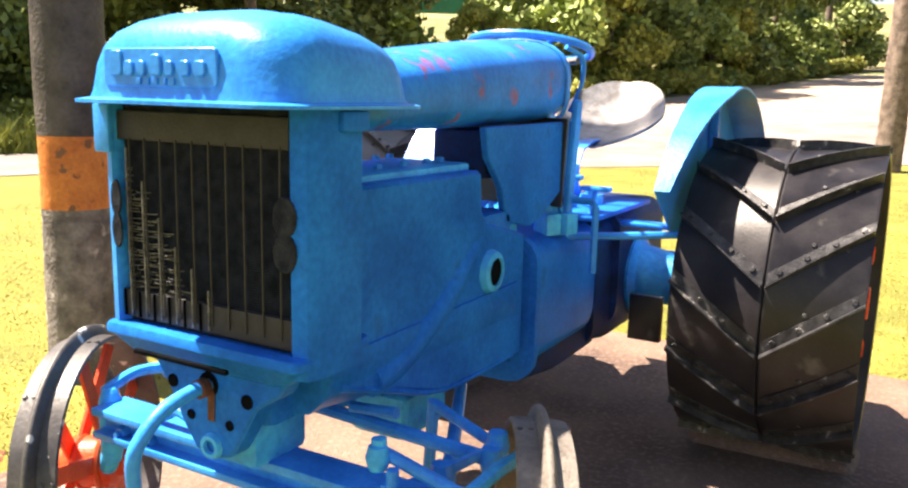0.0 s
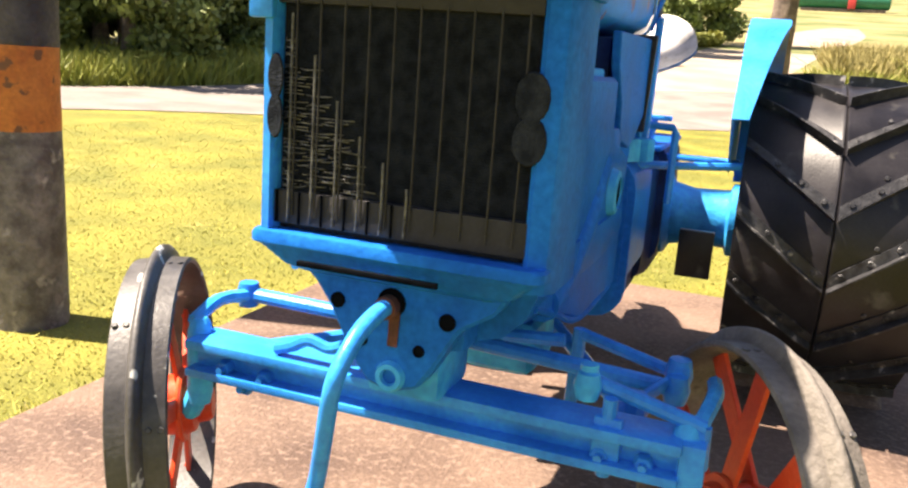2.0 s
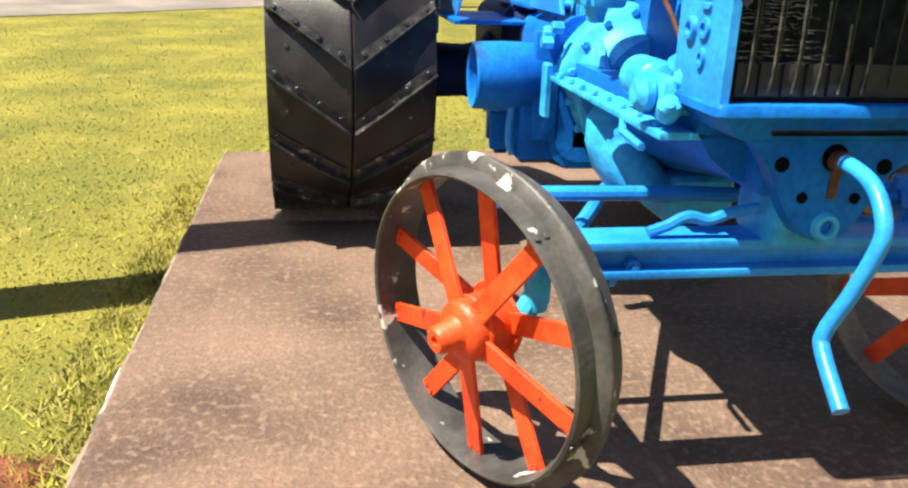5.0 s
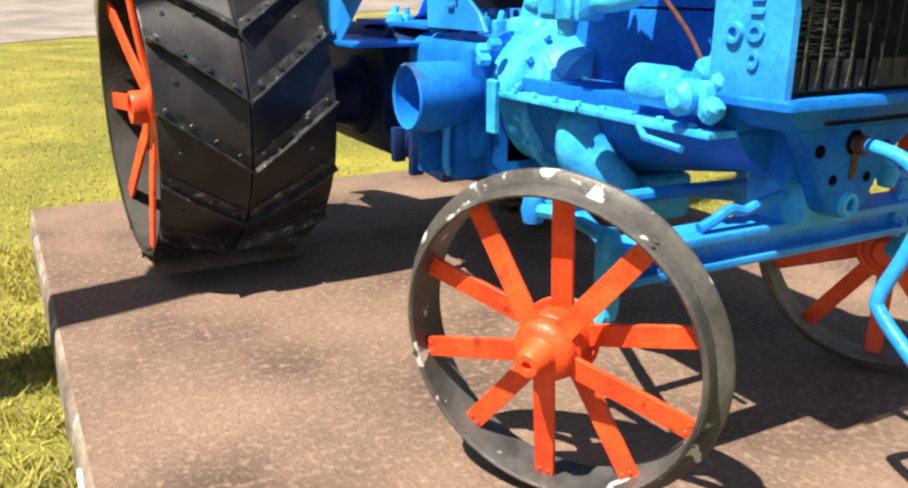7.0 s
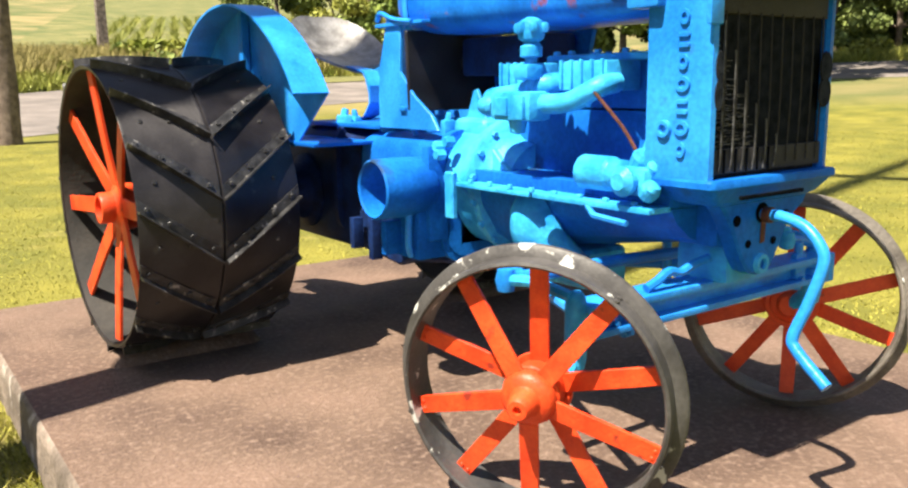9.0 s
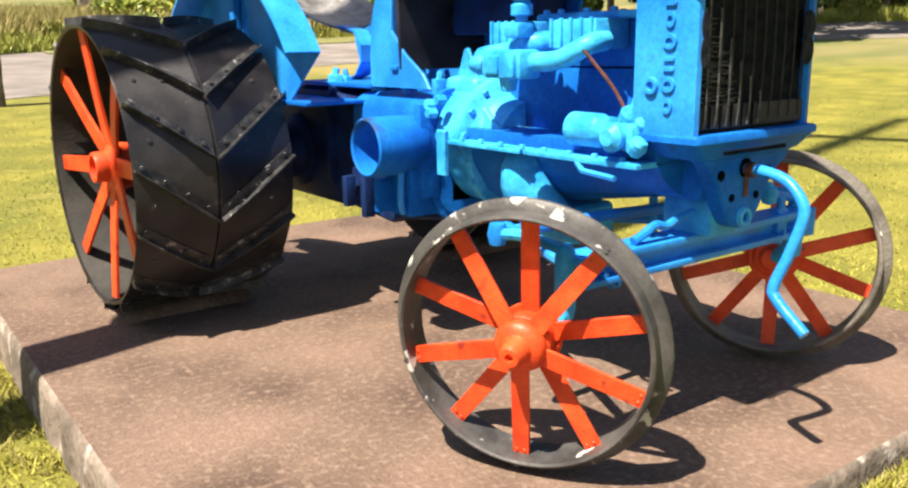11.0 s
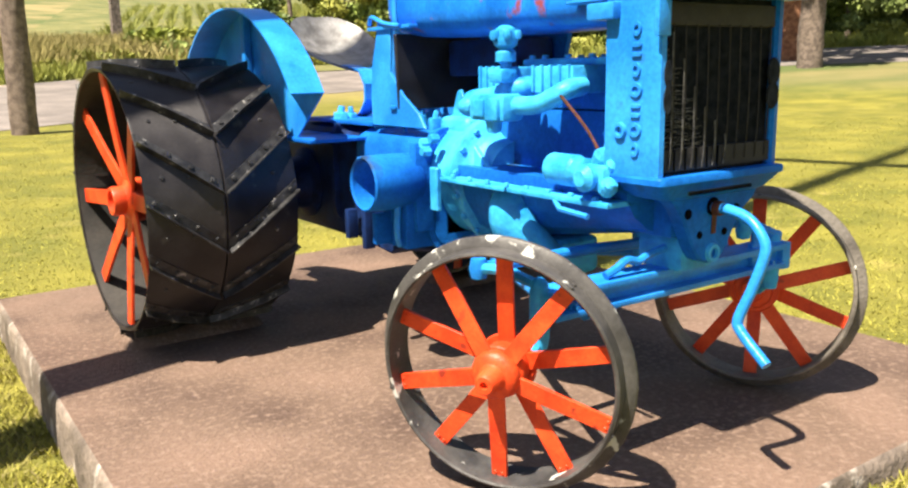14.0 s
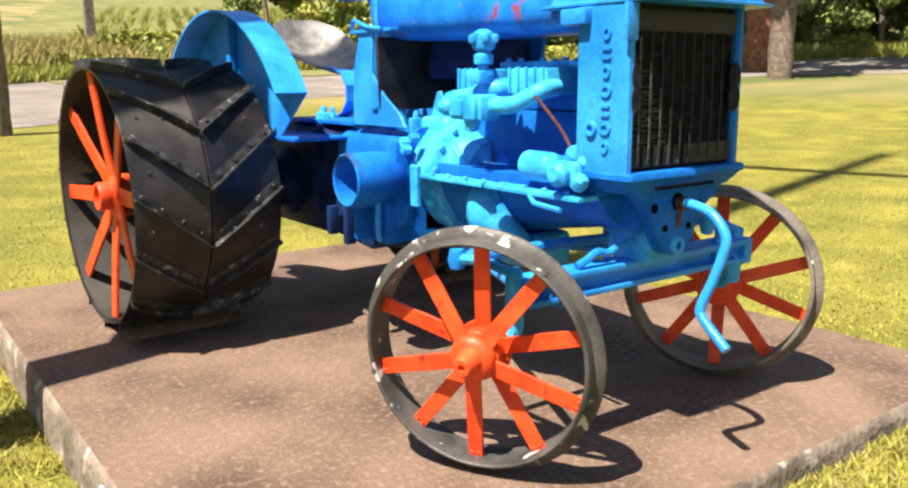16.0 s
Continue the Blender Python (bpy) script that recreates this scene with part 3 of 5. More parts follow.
for k in range(4):
    bm = bmesh.new()
    a = radians(45 + 90 * k)
    tube(bm, [SM @ Vector((0.03 * math.cos(a), 0.03 * math.sin(a), -0.015)), SM @ Vector((0.12 * math.cos(a), 0.12 * math.sin(a), -0.014)), SM @ Vector((0.2 * math.cos(a), 0.2 * math.sin(a), 0))], 0.008, 6)
    part("spoke", bm, BLUE, steering)
bm = bmesh.new()
lathe(bm, [(0, 0.012), (0.03, 0.01), (0.036, 0), (0.036, -0.03)], SM @ Matrix.Translation((0, 0, -0.01)), 16)
tube(bm, [SM @ Vector((0, 0, -0.03)), (0, 1.42, 1.20), (0, 1.32, 0.92)], 0.018, 10)
part("steering_column", bm, BLUE, steering)
# throttle lever with pale knob on the column and the looped pipe behind the tank
bm = bmesh.new()
tube(bm, [(0.16, 1.26, 1.365), (0.185, 1.33, 1.335), (0.182, 1.345, 1.27), (0.170, 1.335, 1.22), (0.165, 1.30, 1.18)], 0.0075, 8, 5)
lever = part("control_lever", bm, BLUE, tractor)
bm = bmesh.new()
tube(bm, [(0.12, 1.335, 1.325), (0.175, 1.32, 1.328)], 0.011, 8)
part("lever_knob", bm, BARE, lever)
bm = bmesh.new()
tube(bm, [(0.178, 1.345, 1.245), (0.182, 1.33, 1.195), (0.180, 1.335, 1.15)], 0.006, 8, 3)
lathe(bm, [(0.006, 0), (0.013, 0), (0.013, 0.012), (0.006, 0.012)], Matrix.Translation((0.178, 1.335, 1.14)) @ ALONG_X, 12)
part("hook", bm, BARE, lever)

# engine
bm = bmesh.new()
box(bm, -0.045, 0.185, 0.19, 0.88, 0.66, 0.93, 0.012)
box(bm, -0.045, 0.183, 0.19, 0.69, 0.90, 1.042, 0.012)
# block in the darker blue, imitating shade behind the carburettor
block = part("engine_block", bm, BLUE_WORN_SHADE, tractor, "blue painted engine block with worn patches")
bm = bmesh.new()
box(bm, -0.06, 0.165, 0.24, 0.68, 1.040, 1.062, 0.008)
part("cylinder_head", bm, BLUE_CAST, tractor)
for y in (0.29, 0.39, 0.49, 0.59, 0.65):
    for x in (-0.045, 0.10):
        bm = bmesh.new()
        bolt(bm, (x, y, 1.061), (0, 0, 1), 0.011, 0.012)
        part("head_bolt", bm, BLUE_CAST, block)
bm = bmesh.new()
loft(bm, [[(x, y, z) for x, z in ((-0.20, 0.735), (0.20, 0.735), (0.205, 0.70), (0.19, 0.62), (0.15, 0.535), (0.07, 0.49), (-0.05, 0.49), (-0.12, 0.535), (-0.17, 0.62), (-0.20, 0.705))] for y in (0.10, 0.14, 0.80, 0.90)])
for v in bm.verts:
    if v.co.y < 0.2 and v.co.z < 0.69:
        v.co.z = 0.69 - (0.69 - v.co.z) * 0.45
pan = part("crankcase", bm, BLUE_WORN_SHADE, tractor, "rounded blue crankcase", 50)
bm = bmesh.new()
box(bm, -0.268, -0.12, 0.10, 0.50, 0.690, 0.704, 0.003)
box(bm, -0.262, -0.12, 0.52, 0.90, 0.688, 0.700, 0.003)
prism(bm, [(0.64, 0.70), (0.80, 0.70), (0.80, 0.80), (0.755, 0.76), (0.70, 0.722)], Matrix.Translation((-0.165, 0, 0)) @ YZ, 0.02, 0.004)
part("sump_flange", bm, BLUE_CAST, pan)
for k in range(8):
    bm = bmesh.new()
    bolt(bm, (-0.252, 0.16 + 0.09 * k, 0.702), (0, 0, 1), 0.009, 0.012)
    part("flange_bolt", bm, BLUE_CAST, pan)
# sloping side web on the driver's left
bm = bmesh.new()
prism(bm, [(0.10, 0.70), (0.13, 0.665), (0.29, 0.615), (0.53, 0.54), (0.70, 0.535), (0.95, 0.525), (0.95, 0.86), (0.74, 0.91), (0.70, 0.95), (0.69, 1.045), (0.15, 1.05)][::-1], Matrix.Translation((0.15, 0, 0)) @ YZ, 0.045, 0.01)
# shade of this flank is in the blue; the stains are separate
web = part("side_casting", bm, BLUE_WORN_SHADE, tractor, "blue casting stained along its lower edge")
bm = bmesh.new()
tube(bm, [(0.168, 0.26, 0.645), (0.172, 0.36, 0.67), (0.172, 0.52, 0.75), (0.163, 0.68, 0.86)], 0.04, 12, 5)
part("diagonal_rib", bm, BLUE_WORN_SHADE, web)
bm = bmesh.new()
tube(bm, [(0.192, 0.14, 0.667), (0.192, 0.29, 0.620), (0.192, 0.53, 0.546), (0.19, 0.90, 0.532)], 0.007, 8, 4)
part("lower_edge_bead", bm, BLUE_WORN_SHADE, web)
bm = bmesh.new()
lathe(bm, [(0, 0.012), (0.036, 0.012), (0.036, 0.02), (0.05, 0.016), (0.056, 0)], Matrix.Translation((0.195, 0.745, 0.79)) @ ALONG_X, 20)
boss = part("starter_boss", bm, BLUE_CAST, tractor)
bm = bmesh.new()
lathe(bm, [(0, 0.002), (0.035, 0.002), (0.035, 0)], Matrix.Translation((0.2073, 0.745, 0.79)) @ ALONG_X, 20)
part("open_hole", bm, HOLE, boss)

# flywheel housing and gearbox
bm = bmesh.new()
BM = Matrix.Translation((-0.02, 0.845, 0.673)) @ ALONG_Y
lathe(bm, [(0.0, -0.105), (0.135, -0.105), (0.140, -0.08), (0.150, -0.05), (0.166, -0.028), (0.186, -0.012), (0.204, -0.008), (0.211, -0.002), (0.213, 0.022), (0.206, 0.03), (0.196, 0.034), (0.196, 0.15), (0.19, 0.19), (0.0, 0.19)], BM, 56)
for v in bm.verts:
    if v.co.z < 0.685:
        v.co.x = -0.02 + (v.co.x + 0.02) * max(0.80, 1 - (0.685 - v.co.z) * 4)
bell = part("flywheel_housing", bm, BLUE_CAST, tractor, "round blue flywheel housing with bolted rim", 40)
for k in range(16):
    a = radians(11 + 22.5 * k)
    bm = bmesh.new()
    bolt(bm, (-0.02 + 0.195 * math.cos(a), 0.838, 0.673 + 0.195 * math.sin(a)), (0, -1, 0), 0.011, 0.014)
    part("rim_bolt", bm, BLUE_CAST, bell)
bm = bmesh.new()
box(bm, -0.13, 0.13, 0.88, 1.05, 0.80, 0.882, 0.03, seg=3)
prism(bm, [(0.90, 0.86), (1.02, 0.86), (0.975, 0.965), (0.955, 0.97)], Matrix.Translation((-0.10, 0, 0)) @ YZ, 0.012, 0.002)
part("housing_cover", bm, BLUE_CAST, bell)
bm = bmesh.new()
loft(bm, [[(x * s, y, 0.635 + (z - 0.635) * s) for x, z in rounded(-0.20, 0.20, 0.44, 0.83, 0.07, 4)] for y, s in ((0.98, 1.0), (1.05, 0.97), (1.34, 0.97), (1.50, 0.97), (1.56, 0.90))])
gearbox = part("gearbox_housing", bm, BLUE_WORN_SHADE, tractor, "", 40)
# rear housing darkened by colour, standing in for the shade under the footplate
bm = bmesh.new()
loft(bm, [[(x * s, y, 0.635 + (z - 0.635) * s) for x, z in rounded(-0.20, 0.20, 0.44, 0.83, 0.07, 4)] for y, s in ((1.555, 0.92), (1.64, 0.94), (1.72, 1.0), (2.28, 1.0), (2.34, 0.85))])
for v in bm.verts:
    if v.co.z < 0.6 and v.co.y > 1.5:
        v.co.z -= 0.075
part("rear_axle_housing", bm, SHADE_BLUE, tractor, "rear axle housing in a dark blue that imitates shade", 40)
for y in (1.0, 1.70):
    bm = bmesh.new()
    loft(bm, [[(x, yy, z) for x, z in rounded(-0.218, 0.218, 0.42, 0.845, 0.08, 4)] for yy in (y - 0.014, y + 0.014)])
    # the rear flange takes the shade-dark blue too
    part("joint_flange", bm, BLUE_WORN_SHADE if y < 1.5 else SHADE_BLUE, gearbox)
bm = bmesh.new()
box(bm, -0.42, -0.18, 1.46, 1.98, 0.778, 0.792, 0.004)
box(bm, -0.18, 0.22, 1.42, 2.02, 0.832, 0.848, 0.004)
part("footplate", bm, BLUE_WORN_SHADE, tractor)
bm = bmesh.new()
box(bm, 0.29, 0.40, 1.60, 1.63, 0.42, 0.575, 0.004)
part("brake_plate", bm, BLACK, tractor)
for x0, y0, hgt in ((0.10, 1.42, 0.14), (0.17, 1.50, 0.10), (-0.16, 1.22, 0.08)):
    bm = bmesh.new()
    tube(bm, [(x0, y0, 0.82), (x0 + 0.01, y0 + 0.02, 0.82 + hgt)], 0.009, 8)
    box(bm, x0 - 0.04, x0 + 0.06, y0, y0 + 0.04, 0.82 + hgt, 0.835 + hgt, 0.004)
    part("pedal", bm, BLUE, tractor)
bm = bmesh.new()
tube(bm, [(0.0, 1.36, 0.84), (0.02, 1.40, 0.93), (0.015, 1.47, 0.985)], 0.009, 8, 4)
lathe(bm, [(0, 0.02), (0.014, 0.014), (0.018, 0), (0.014, -0.014), (0, -0.02)], Matrix.Translation((0.015, 1.47, 0.99)), 12)
part("gear_lever", bm, BLUE, tractor)
bm = bmesh.new()
tube(bm, [(0.27, 1.28, 0.70), (0.27, 1.28, 0.90), (0.262, 1.28, 0.915), (0.17, 1.27, 0.918)], 0.011, 8)
box(bm, 0.135, 0.20, 1.25, 1.31, 0.905, 0.93, 0.006)
part("pedal", bm, BLUE, tractor)
bm = bmesh.new()
tube(bm, [(0.10, 1.24, 0.80), (0.30, 1.40, 0.80), (0.46, 1.55, 0.80)], 0.012, 8)
part("brake_cross_rod", bm, BLUE, tractor)
bm = bmesh.new()
box(bm, 0.16, 0.44, 1.70, 1.78, 0.785, 0.80, 0.004)
part("brake_strap", bm, BLUE, tractor)
# greasy linkage lumps on the gearbox lid
random.seed(8)
for k in range(18):
    bm = bmesh.new()
    x, y = random.uniform(-0.17, 0.19), random.uniform(1.12, 1.78)
    s = random.uniform(0.016, 0.04)
    box(bm, x - s, x + s, y - s * 0.8, y + s * 0.8, 0.815, 0.85 + s * 0.9, 0.008, Matrix.Translation((x, y, 0)) @ Matrix.Rotation(random.uniform(-0.6, 0.6), 4, "Z") @ Matrix.Translation((-x, -y, 0)))
    bolt(bm, (x, y, 0.845 + s * 0.9), (random.uniform(-0.3, 0.3), 0, 1), s * 0.5, 0.03)
    part("linkage_block", bm, BLUE_CAST, gearbox)

# belt pulley
bm = bmesh.new()
PM = Matrix.Translation((-0.22, 1.055, 0.672)) @ ALONG_X @ Matrix.Rotation(math.pi, 4, "X")
lathe(bm, [(0.03, 0.05), (0.070, 0.05), (0.076, 0.06), (0.080, 0.205), (0.086, 0.211), (0.092, 0.205), (0.0945, 0.13), (0.092, 0.03), (0.086, 0.02), (0.03, 0.02)], PM, 40, close=True)
# pulley takes the darkened blue for its partly shaded look
pulley = part("belt_pulley", bm, BLUE_WORN_SHADE, tractor, "open-faced blue belt pulley")
bm = bmesh.new()
lathe(bm, [(0.0, 0.150), (0.010, 0.150), (0.012, 0.125), (0.021, 0.122), (0.023, 0.10), (0.032, 0.092), (0.034, 0.0), (0.0, 0.0)], PM, 16)
part("pulley_hub", bm, BLUE_CAST, pulley)
bm = bmesh.new()
box(bm, -0.30, -0.18, 1.0, 1.16, 0.44, 0.60, 0.012)
box(bm, -0.27, -0.19, 0.98, 1.02, 0.50, 0.80, 0.006)
box(bm, -0.36, -0.22, 1.10, 1.13, 0.45, 0.56, 0.006)
part("pulley_bracket", bm, BLUE_WORN_SHADE, tractor)
# bracket coloured dark for the shadow that falls below the pulley
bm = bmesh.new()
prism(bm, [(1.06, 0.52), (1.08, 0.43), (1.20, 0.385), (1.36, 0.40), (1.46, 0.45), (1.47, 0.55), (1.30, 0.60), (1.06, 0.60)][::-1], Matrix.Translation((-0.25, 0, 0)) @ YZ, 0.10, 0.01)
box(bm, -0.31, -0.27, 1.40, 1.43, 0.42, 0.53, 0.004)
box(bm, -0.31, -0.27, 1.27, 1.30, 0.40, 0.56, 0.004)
part("lower_bracket", bm, SHADE_BLUE, tractor)
# sump's dark colour imitates the shade beneath the gearbox
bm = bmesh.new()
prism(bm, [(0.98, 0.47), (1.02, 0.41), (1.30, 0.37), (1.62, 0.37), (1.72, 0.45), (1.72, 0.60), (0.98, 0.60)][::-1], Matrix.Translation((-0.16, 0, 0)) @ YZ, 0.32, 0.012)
part("gearbox_sump", bm, SHADE_BLUE, tractor, "gearbox sump coloured dark blue as if in shade")
bm = bmesh.new()
tube(bm, [(-0.32, 1.02, 0.60), (-0.325, 1.02, 0.50), (-0.31, 1.03, 0.455)], 0.011, 8, 3)
part("oil_pipe", bm, BLUE, tractor)
for k, (y, z) in enumerate(((0.93, 0.815), (0.97, 0.80), (0.95, 0.775))):
    bm = bmesh.new()
    bolt(bm, (-0.215 - 0.01 * k, y, z), (-1, 0, 0), 0.018, 0.03)
    part("adjuster", bm, BLUE_CAST, tractor)
bm = bmesh.new()
prism(bm, [(-0.02, -0.07), (0.02, -0.07), (0.022, 0.07), (-0.022, 0.07)], Matrix.Translation((-0.275, 0.87, 0.66)) @ YZ, 0.02, 0.004)
part("clutch_lug", bm, BLUE_CAST, tractor)

# cowl blocks the view through the engine bay; its dark blue imitates shade
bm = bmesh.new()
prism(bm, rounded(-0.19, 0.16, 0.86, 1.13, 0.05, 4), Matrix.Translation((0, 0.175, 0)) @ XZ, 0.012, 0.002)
part("fan_cowl", bm, SHADE_BLUE, tractor, "cowl behind the radiator, coloured dark as shade")
# added box that fills the bright gap, coloured like the shaded engine bay
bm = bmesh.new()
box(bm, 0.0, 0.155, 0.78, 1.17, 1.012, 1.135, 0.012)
part("air_box", bm, SHADE_BLUE, tractor, "dark box added to close the gap under the tank")

# manifold, carburettor, generator
for y0, y1 in ((0.33, 0.50), (0.60, 0.75)):
    bm = bmesh.new()
    box(bm, -0.175, -0.05, y0, y1, 0.965, 1.04, 0.006)
    mani = part("manifold_block", bm, BLUE_CAST, tractor)
    for k in range(5):
        bm = bmesh.new()
        y = y0 + 0.012 + (y1 - y0 - 0.024) * k / 4
        box(bm, -0.183, -0.174, y - 0.004, y + 0.004, 0.97, 1.043, 0.001)
        part("fin", bm, BLUE_CAST, mani)
bm = bmesh.new()
tube(bm, [(-0.13, 0.34, 0.985), (-0.20, 0.33, 0.975), (-0.225, 0.40, 0.94), (-0.225, 0.50, 0.932), (-0.22, 0.62, 0.935)], 0.026, 12, 6)
part("inlet_manifold", bm, BLUE_CAST, tractor)
bm = bmesh.new()
tube(bm, [(-0.13, 0.52, 0.985), (-0.19, 0.54, 0.98), (-0.215, 0.62, 0.955), (-0.225, 0.71, 0.945), (-0.19, 0.745, 0.94), (-0.13, 0.735, 0.95)], 0.030, 12, 6)
part("exhaust_manifold", bm, BLUE_CAST, tractor)
bm = bmesh.new()
box(bm, -0.278, -0.20, 0.50, 0.665, 0.888, 0.965, 0.014)
box(bm, -0.290, -0.27, 0.515, 0.56, 0.892, 0.955, 0.006)
box(bm, -0.286, -0.27, 0.585, 0.645, 0.900, 0.950, 0.008)
lathe(bm, [(0, 0.05), (0.022, 0.045), (0.03, 0.02), (0.03, 0), (0.02, -0.01)], Matrix.Translation((-0.245, 0.69, 0.925)) @ ALONG_Y, 14)
lathe(bm, [(0, -0.035), (0.02, -0.03), (0.026, 0), (0.026, 0.03)], Matrix.Translation((-0.24, 0.59, 0.885)), 14)
carb = part("carburettor", bm, BLUE_CAST, tractor)
bm = bmesh.new()
tube(bm, [(-0.22, 0.56, 0.96), (-0.22, 0.56, 1.09)], 0.017, 10)
lathe(bm, [(0.014, -0.05), (0.030, -0.045), (0.030, -0.02), (0.02, -0.01), (0.034, 0.0), (0.038, 0.02), (0.03, 0.045), (0.012, 0.055), (0, 0.055)], Matrix.Translation((-0.22, 0.56, 1.10)), 14)
box(bm, -0.26, -0.20, 0.53, 0.59, 0.995, 1.035, 0.01)
part("governor", bm, BLUE_CAST, carb)
for k in range(6):
    bm = bmesh.new()
    a = radians(60 * k)
    lathe(bm, [(0, 0.014), (0.01, 0.012), (0.014, 0), (0.01, -0.012), (0, -0.014)], Matrix.Translation((-0.22 + 0.036 * math.cos(a), 0.56 + 0.036 * math.sin(a), 1.128)), 8)
    part("cap_lobe", bm, BLUE_CAST, carb)
bm = bmesh.new()
tube(bm, [(-0.225, 0.33, 0.97), (-0.20, 0.25, 0.88), (-0.19, 0.21, 0.82)], 0.0045, 8, 3)
part("pipe", bm, RUST, tractor)
bm = bmesh.new()
lathe(bm, [(0, 0), (0.035, 0), (0.043, 0.008), (0.043, 0.10), (0.037, 0.108), (0.037, 0.14), (0.02, 0.15), (0, 0.15)], Matrix.Translation((-0.215, 0.415, 0.775)) @ Matrix.Rotation(radians(90), 4, "X"), 20)
gen = part("magneto", bm, BLUE_CAST, tractor)
gen.location = (0, -0.05, -0.008)
bm = bmesh.new()
box(bm, -0.262, -0.16, 0.172, 0.275, 0.735, 0.80, 0.016)
lathe(bm, [(0.012, 0), (0.034, 0.004), (0.036, 0.02), (0.02, 0.035), (0, 0.036)], Matrix.Translation((-0.262, 0.222, 0.77)) @ ALONG_X @ Matrix.Rotation(math.pi, 4, "X"), 14)
part("pump_body", bm, BLUE_CAST, gen)
for (x, y, z, s) in ((-0.20, 0.195, 0.83, 0.03), (-0.19, 0.185, 0.88, 0.024), (-0.21, 0.23, 0.815, 0.026), (-0.25, 0.165, 0.75, 0.024), (-0.262, 0.15, 0.755, 0.016), (-0.225, 0.175, 0.80, 0.02)):
    bm = bmesh.new()
    lathe(bm, [(0, s), (s * 0.7, s * 0.8), (s, 0.2 * s), (s * 0.8, -0.8 * s), (0, -s)], Matrix.Translation((x, y, z)) @ Matrix.Rotation(radians(40), 4, "X"), 10)
    part("pump_knob", bm, BLUE_CAST, gen)
bm = bmesh.new()
tube(bm, [(-0.19, 0.23, 0.83), (-0.175, 0.21, 0.90), (-0.15, 0.20, 0.94)], 0.014, 8, 3)
part("water_pump", bm, BLUE_CAST, gen)
bm = bmesh.new()
tube(bm, [(-0.275, 0.16, 0.665), (-0.272, 0.27, 0.672), (-0.262, 0.30, 0.69)], 0.008, 6)
part("drain_lever", bm, BLUE, tractor)
# open fan behind the core
bm = bmesh.new()
for k in range(4):
    a = radians(45 + 90 * k)
    m = Matrix.Translation((0, 0.155, 0.98)) @ Matrix.Rotation(a, 4, "Y") @ Matrix.Rotation(radians(25), 4, "X")
    box(bm, -0.03, 0.03, -0.003, 0.003, 0.03, 0.16, 0.002, m)
lathe(bm, [(0, -0.03), (0.035, -0.03), (0.035, 0.03), (0, 0.03)], Matrix.Translation((0, 0.16, 0.98)) @ ALONG_Y, 16)
part("fan", bm, BLUE_CAST, tractor)

# drop pipe beside the crankcase
bm = bmesh.new()
rings = []
for z, cx, hw, dp in ((0.675, -0.165, 0.064, 0.04), (0.635, -0.178, 0.072, 0.055), (0.58, -0.165, 0.088, 0.07), (0.52, -0.13, 0.11, 0.085), (0.47, -0.09, 0.12, 0.085)):
    rings.append([(cx + dp * math.cos(a), 0.605 - (0.675 - z) * 0.12 + hw * math.sin(a), z) for a in (2 * math.pi * k / 24 for k in range(24))])
loft(bm, rings)
part("crankcase_bulge", bm, BLUE_CAST, tractor, "", 60)
bm = bmesh.new()
box(bm, -0.06, 0.11, 0.50, 0.70, 0.40, 0.52, 0.03, seg=3)
part("sump", bm, BLUE_CAST, tractor)

# front axle
axle = new("front_axle")
axle.parent = tractor
axle["label"] = "blue steel front axle beam"
for nm, z0, z1, y0, y1 in (("top_flange", 0.494, 0.512, 0.075, 0.165), ("bottom_flange", 0.44, 0.456, 0.075, 0.165), ("beam_web", 0.454, 0.496, 0.108, 0.132)):
    bm = bmesh.new()
    box(bm, -0.455, 0.455, y0, y1, z0, z1, 0.003)
    part(nm, bm, BLUE, axle)
for x, z in ((-0.294, 0.458), (-0.38, 0.462), (0.40, 0.46), (0.33, 0.46), (-0.335, 0.435)):
    bm = bmesh.new()
    bolt(bm, (x, 0.108, z), (0, -1, 0), 0.017, 0.018)
    lathe(bm, [(0.007, 0), (0.007, 0.03), (0, 0.03)], Matrix.Translation((x, 0.108, z)) @ Matrix.Rotation(radians(90), 4, "X"), 8)
    part("axle_bolt", bm, BLUE, axle)
bm = bmesh.new()
box(bm, -0.06, 0.07, 0.04, 0.19, 0.508, 0.60, 0.015)
lathe(bm, [(0, -0.09), (0.035, -0.09), (0.035, 0.09), (0, 0.09)], Matrix.Translation((0.004, 0.11, 0.565)) @ ALONG_Y, 18)
part("pivot_bracket", bm, BLUE_CAST, axle)
bm = bmesh.new()
tube(bm, [(-0.27, 0.10, 0.522), (-0.235, 0.098, 0.535), (-0.20, 0.095, 0.553), (-0.16, 0.095, 0.545), (-0.12, 0.09, 0.56), (-0.07, 0.085, 0.57)], 0.011, 8, 4)
part("axle_lever", bm, BLUE, axle)
bm = bmesh.new()
tube(bm, [(-0.50, 0.335, 0.532), (-0.10, 0.335, 0.528), (0.42, 0.335, 0.505)], 0.016, 10)
for x, z in ((-0.49, 0.532), (0.42, 0.505)):
    lathe(bm, [(0, 0.03), (0.02, 0.026), (0.026, 0), (0.02, -0.026), (0, -0.03)], Matrix.Translation((x, 0.335, z)), 12)
part("tie_rod", bm, BLUE, tractor, "blue tie rod with ball ends")
